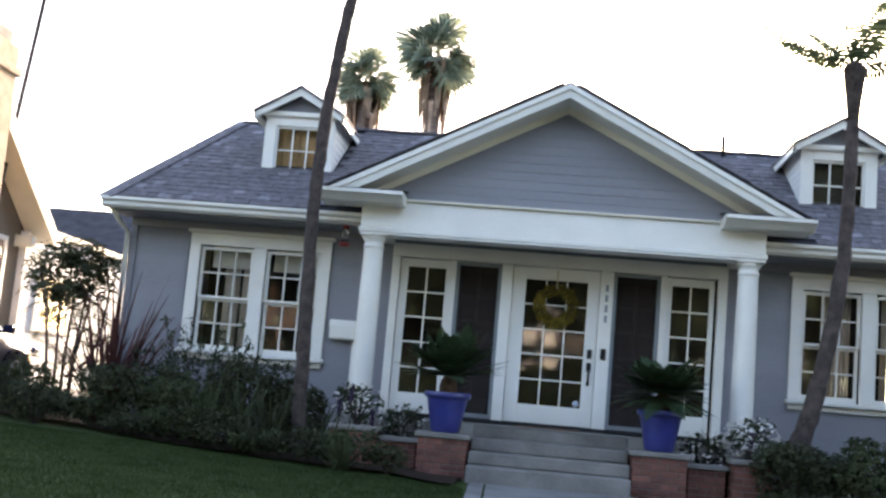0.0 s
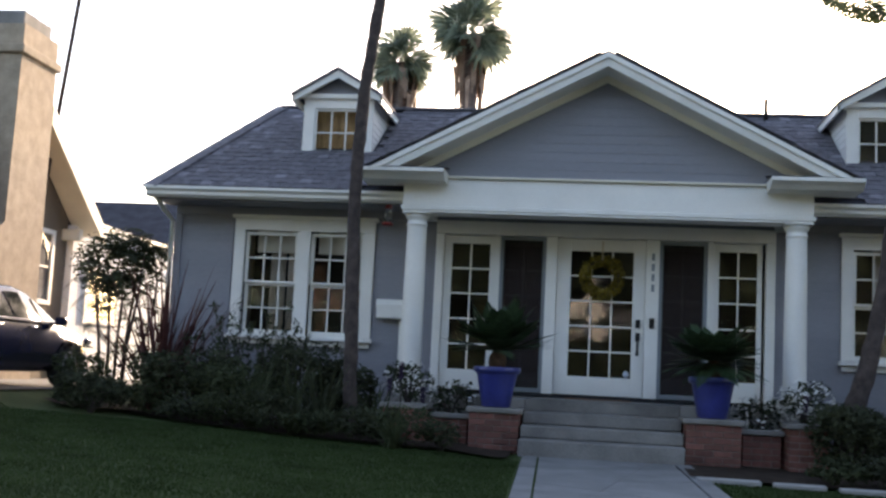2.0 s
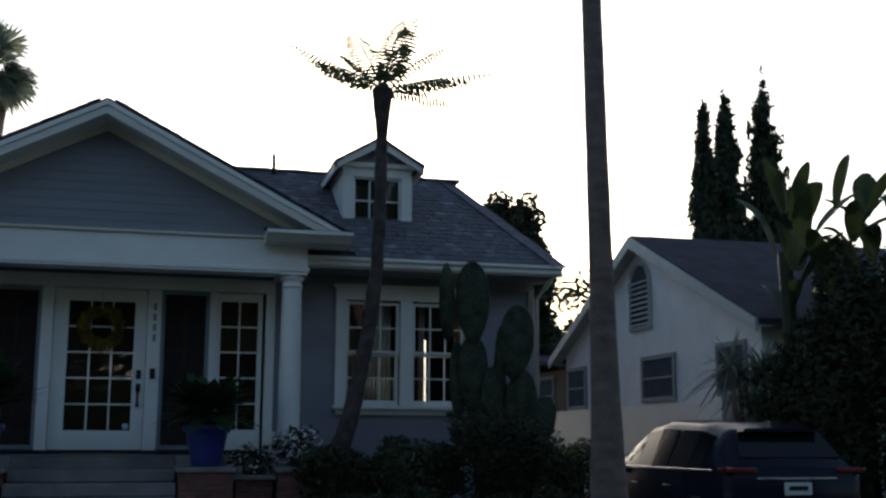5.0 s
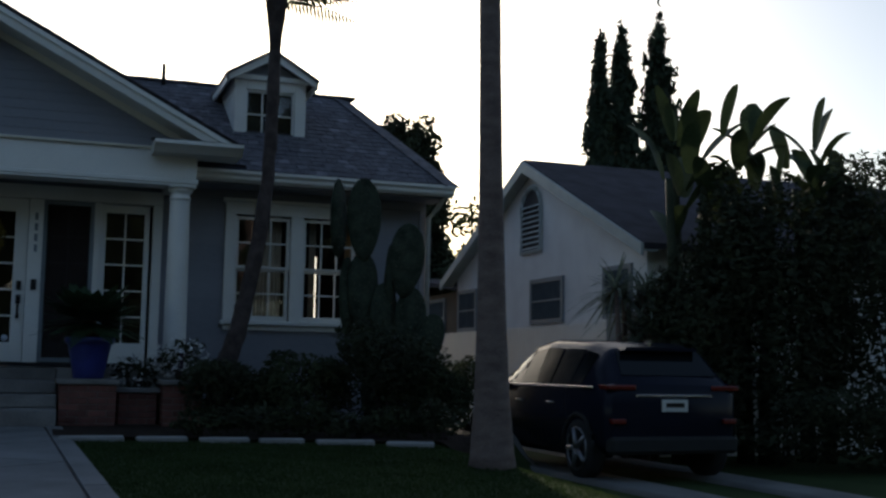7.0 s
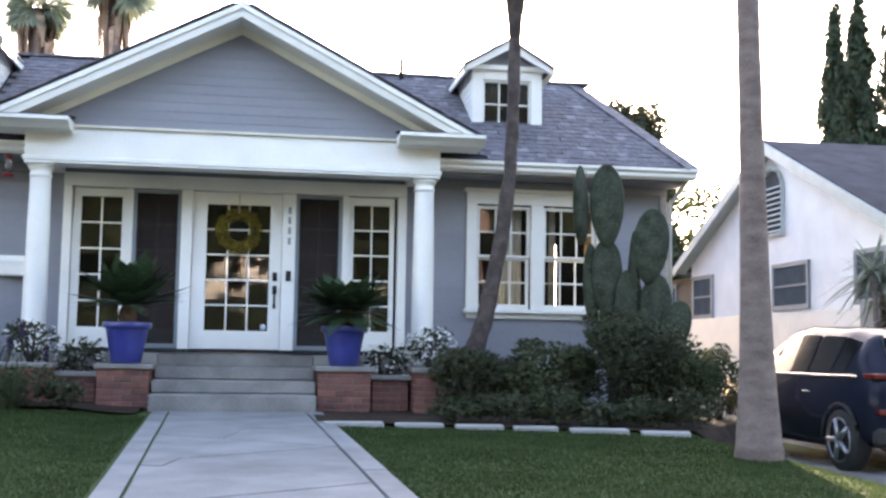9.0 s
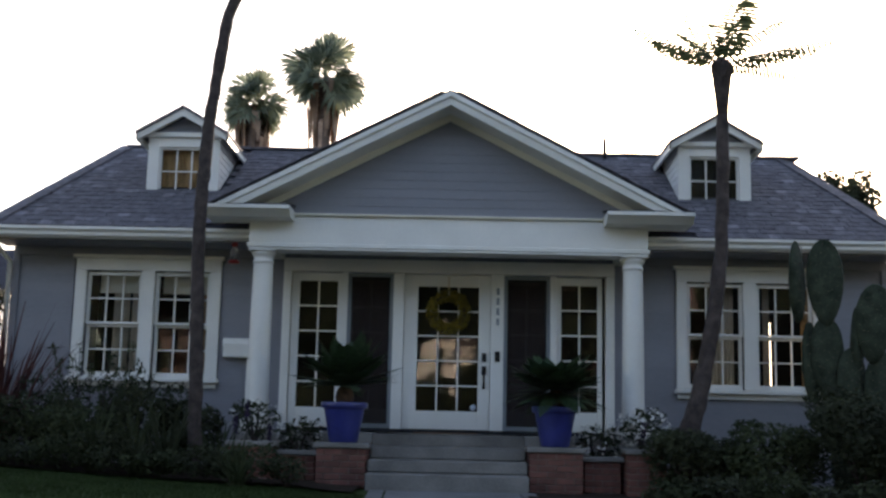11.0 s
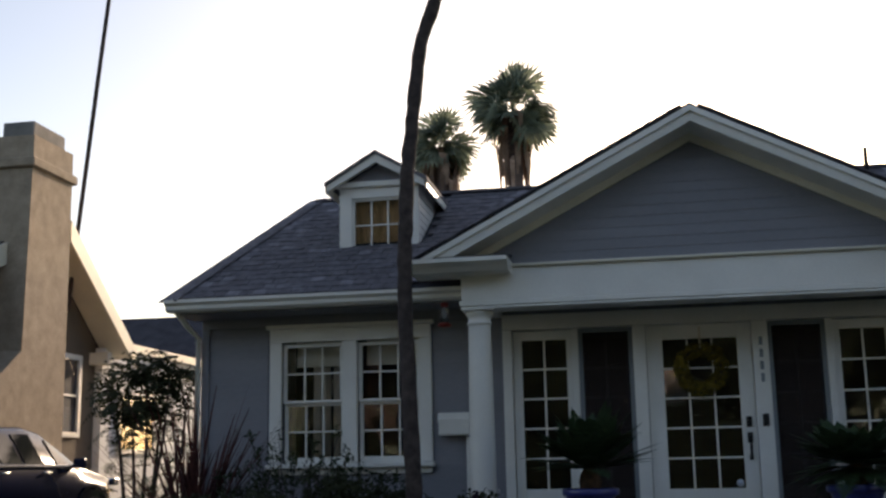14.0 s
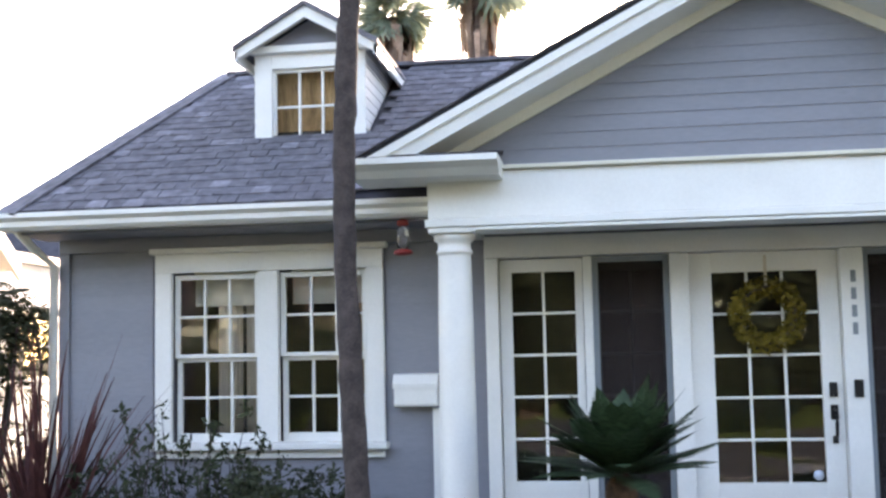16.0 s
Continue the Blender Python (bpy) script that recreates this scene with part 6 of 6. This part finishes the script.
for k, (x, n) in enumerate(((9.6, 20), (10.7, 20), (11.8, 18))):
    banana(x, -1.25, -0.65, n, 81 + k, "tall banana plant with broad upright leaves", 1.05)
for k, (x, y, w, d, h, n) in enumerate(((9.45, -1.55, 1.4, 1.3, 3.3, 5200), (10.7, -1.75, 2.4, 1.6, 4.3, 7600), (12.7, -1.9, 2.8, 1.8, 4.8, 7600))):
    bush("large_shrub", x, y, w, d, h, n * 2, 0.06, LEAFDARK, "tall dark shrub before the white house", 84 + k, -0.65)
def spiky(x, y, z, label):
    rnd = random.Random(87)
    th = thing("palm_shrub", (x, y, z), 0, label, "shrub")
    blades = []
    for k in range(9):
        c = Vector((rnd.uniform(-0.55, 0.75), rnd.uniform(-0.3, 0.3), rnd.uniform(1.5, 2.7)))
        bm = bmesh.new()
        tube(bm, [(c.x * 0.4, c.y * 0.4, -0.1), (c.x * 0.8, c.y, c.z * 0.6), c], [0.06, 0.05, 0.03], 7)
        part("stem", bm, BARK, th, "", True)
        for i in range(46):
            blades.append(arc(rnd, c, rnd.uniform(0, 6.28), rnd.uniform(0.5, 0.85), rnd.uniform(-0.5, 1.3), rnd.uniform(0.15, 0.6), 0.028))
    strips("leaves", blades, PALMLEAF, th, "long grey-green drooping leaves")


spiky(9.0, -0.75, -0.67, "grey-green spiky shrub with drooping leaves at the white wall")
bush("hedge", 12.6, -2.7, 6.4, 1.2, 1.15, 9000, 0.055, LEAFDARK, "low clipped dark hedge by the driveway", 88, -0.68, "hedge", 14)


def cypress(x, y, h, r, seed):
    rnd = random.Random(seed)
    th = thing("cypress", (x, y, -0.3), 0, "tall narrow dark cypress", "tree", "cypresses beyond the white house")
    bm = bmesh.new()
    tube(bm, [(0, 0, -0.2), (0, 0, h * 0.5), (0, 0, h * 0.95)], [0.16, 0.1, 0.02], 8)
    part("trunk", bm, BARK, th, "", True)
    ls = []
    for i in range(26):
        t = i / 25
        rr = r * (1 - t) ** 0.55 * (0.6 + 0.4 * min(1, t * 6)) + 0.05
        a = rnd.uniform(0, 6.28)
        ls.append(((0.3 * rr * math.cos(a), 0.3 * rr * math.sin(a), 0.4 + t * (h - 0.6)), (rr * rnd.uniform(0.75, 1.0), rr * rnd.uniform(0.75, 1.0), h / 26 * 1.3)))
    cloud("foliage", ls, 12000, 0.17, CYPRESS, th, seed, "", 0.15, 2.2)


cypress(18.15, 14, 12.3, 0.8, 91)
cypress(19.05, 14.2, 12.75, 1.1, 92)
cypress(20.4, 14, 13.2, 1.3, 93)
cypress(21.6, 15, 10.6, 1.5, 94)
cypress(19.6, 15, 10.2, 1.4, 95)
cypress(22.6, 15, 8.0, 1.2, 96)


def tree(x, y, g, h, spread, n, size, material, seed, label, group=""):
    rnd = random.Random(seed)
    th = thing("tree", (x, y, g), 0, label, "tree", group)
    bm = bmesh.new()
    tube(bm, [(0, 0, -0.2), (0.05, 0.05, h * 0.3), (-0.05, 0.0, h * 0.6)], [0.05 * h * 0.6, 0.04 * h * 0.6, 0.015 * h], 10)
    part("trunk", bm, BARK, th, "", True)
    ls = []
    for i in range(13):
        a, el = 2.4 * i, rnd.uniform(0.35, 0.95)
        c = Vector((math.cos(a) * spread * rnd.uniform(0.25, 0.62), math.sin(a) * spread * rnd.uniform(0.25, 0.62), h * el))
        q = rnd.uniform(0.24, 0.4)
        ls.append((tuple(c), (spread * q, spread * q, h * 0.13)))
        if i % 2:
            bm = bmesh.new()
            tube(bm, [(0, 0, h * 0.3), c * 0.55 + Vector((0, 0, h * 0.12)), c], [0.02 * h, 0.012 * h, 0.004 * h], 6)
            part("limb", bm, BARK, th, "", True)
    cloud("crown", ls, n, size, material, th, seed, "", 0.3)
    return th


for x, h, sp, seed in ((10.75, 8.1, 1.3, 101), (11.2, 7.9, 1.2, 108), (11.6, 7.5, 1.1, 109), (12.0, 7.0, 1.1, 107)):
    tree(x, 13.5, 0, h, sp, 8000, 0.12, LEAFDARK, seed, "dark leafy tree behind the roof", "dark trees behind the roof")
tree(9.3, 14.5, 0, 5.4, 1.7, 3200, 0.13, LEAF, 106, "green leafy tree beside the rear of the house")
tree(12.0, 16.0, 0, 5.6, 2.4, 3000, 0.15, LEAF, 102, "green tree between the houses")
tree(14.8, 18, 0, 6.5, 2.4, 3000, 0.15, LEAF, 103, "sunlit green tree between the houses")
tree(-16.5, 26, 0, 7.0, 3.0, 2500, 0.2, LEAFSUN, 104, "tree far behind, sunlight put into its pale leaf colour")
tree(17.5, 6, -0.4, 5.6, 2.4, 2600, 0.15, LEAFSUN, 105, "tree beside the white house, sunlight put into its leaf colour")

# ---- across the street, behind the camera: added unseen for reflections and skylight ----
for i, (x, y, h, sp) in enumerate(((-24, -27, 13, 6), (-12.5, -28, 15, 5.5), (-4, -26.5, 12, 5), (5.5, -28, 14, 5.5), (12.5, -27, 15, 5.5), (24, -28, 13, 6))):
    tree(x, y, -0.8, h, sp, 6500, 0.36, CYPRESS, 110 + i, "unseen broad tree across the road, added for dark reflections", "street trees across the road")
# unseen hedges, added and sized to keep lower pane reflections dark
for x, w, h in ((-24, 12, 3.4), (-15, 9, 2.8), (-7.4, 5, 3.4), (-0.3, 9.5, 4.1), (7.5, 6, 3.4), (17, 10, 3.0), (27, 12, 3.4)):
    bush("hedge", x, -25.2, w, 2.2, h, int(w * 1800), 0.17, CYPRESS, "unseen hedge across the road, added to darken pane reflections", 130 + int(x), -0.8, "hedge", 16)
# tall unseen row that blocks low sky and darkens the porch
for x in range(-42, 44, 12):
    bush("sky_block_row", x, -43, 16, 4, 19, 8000, 0.55, CYPRESS, "unseen row of tall dark trees, added to block low sky", 160 + x, -0.8, "trees", 12)
# unseen pale gable, sized to reflect as a bright patch in the door
hs = thing("house", (0, -36, -0.8), 0, "unseen pale stucco gable across the street, added as a bright reflection", "house")
bm = bmesh.new()
prism(bm, [(-2.4, 0), (-2.4, 4.7), (0, 5.9), (2.4, 4.7), (2.4, 0)], -4, 4)
part("wall", bm, STUCCO, hs)
for s in (-1, 1):
    bm = bmesh.new()
    slab(bm, [(0, -4.4, 6.1), (s * 2.9, -4.4, 4.6), (s * 2.9, 4.4, 4.6), (0, 4.4, 6.1)], 0.12)
    part("roof", bm, ROOFBASE, hs)


# ---- grass ----
def grass(n, seed):
    r = np.random.RandomState(seed)
    verts, faces = [], []
    while len(faces) < n:
        x, y = r.uniform(-7.6, 5.2), r.uniform(-9.2, -2.0)
        if (y > bed_edge(x) - 0.05 and x > -7.2) or (abs(x - bear(y)) < 0.98 and y < -1.8):
            continue
        z = ground(x, y) - 0.015
        a, h, w = r.uniform(0, 6.28), r.uniform(0.017, 0.028), r.uniform(0.004, 0.008)
        dx, dy = math.cos(a), math.sin(a)
        k, b = len(verts), r.uniform(-0.03, 0.03)
        v = y * YSTRETCH
        verts += [(x - dx * w, v - dy * w, z), (x + dx * w, v + dy * w, z), (x - dy * b, v + dx * b, z + h)]
        faces.append((k, k + 1, k + 2))
    return raw("grass", verts, faces, GRASS)


tagged(grass(190000, 7), "short mown green grass", "grass", kind="stuff")
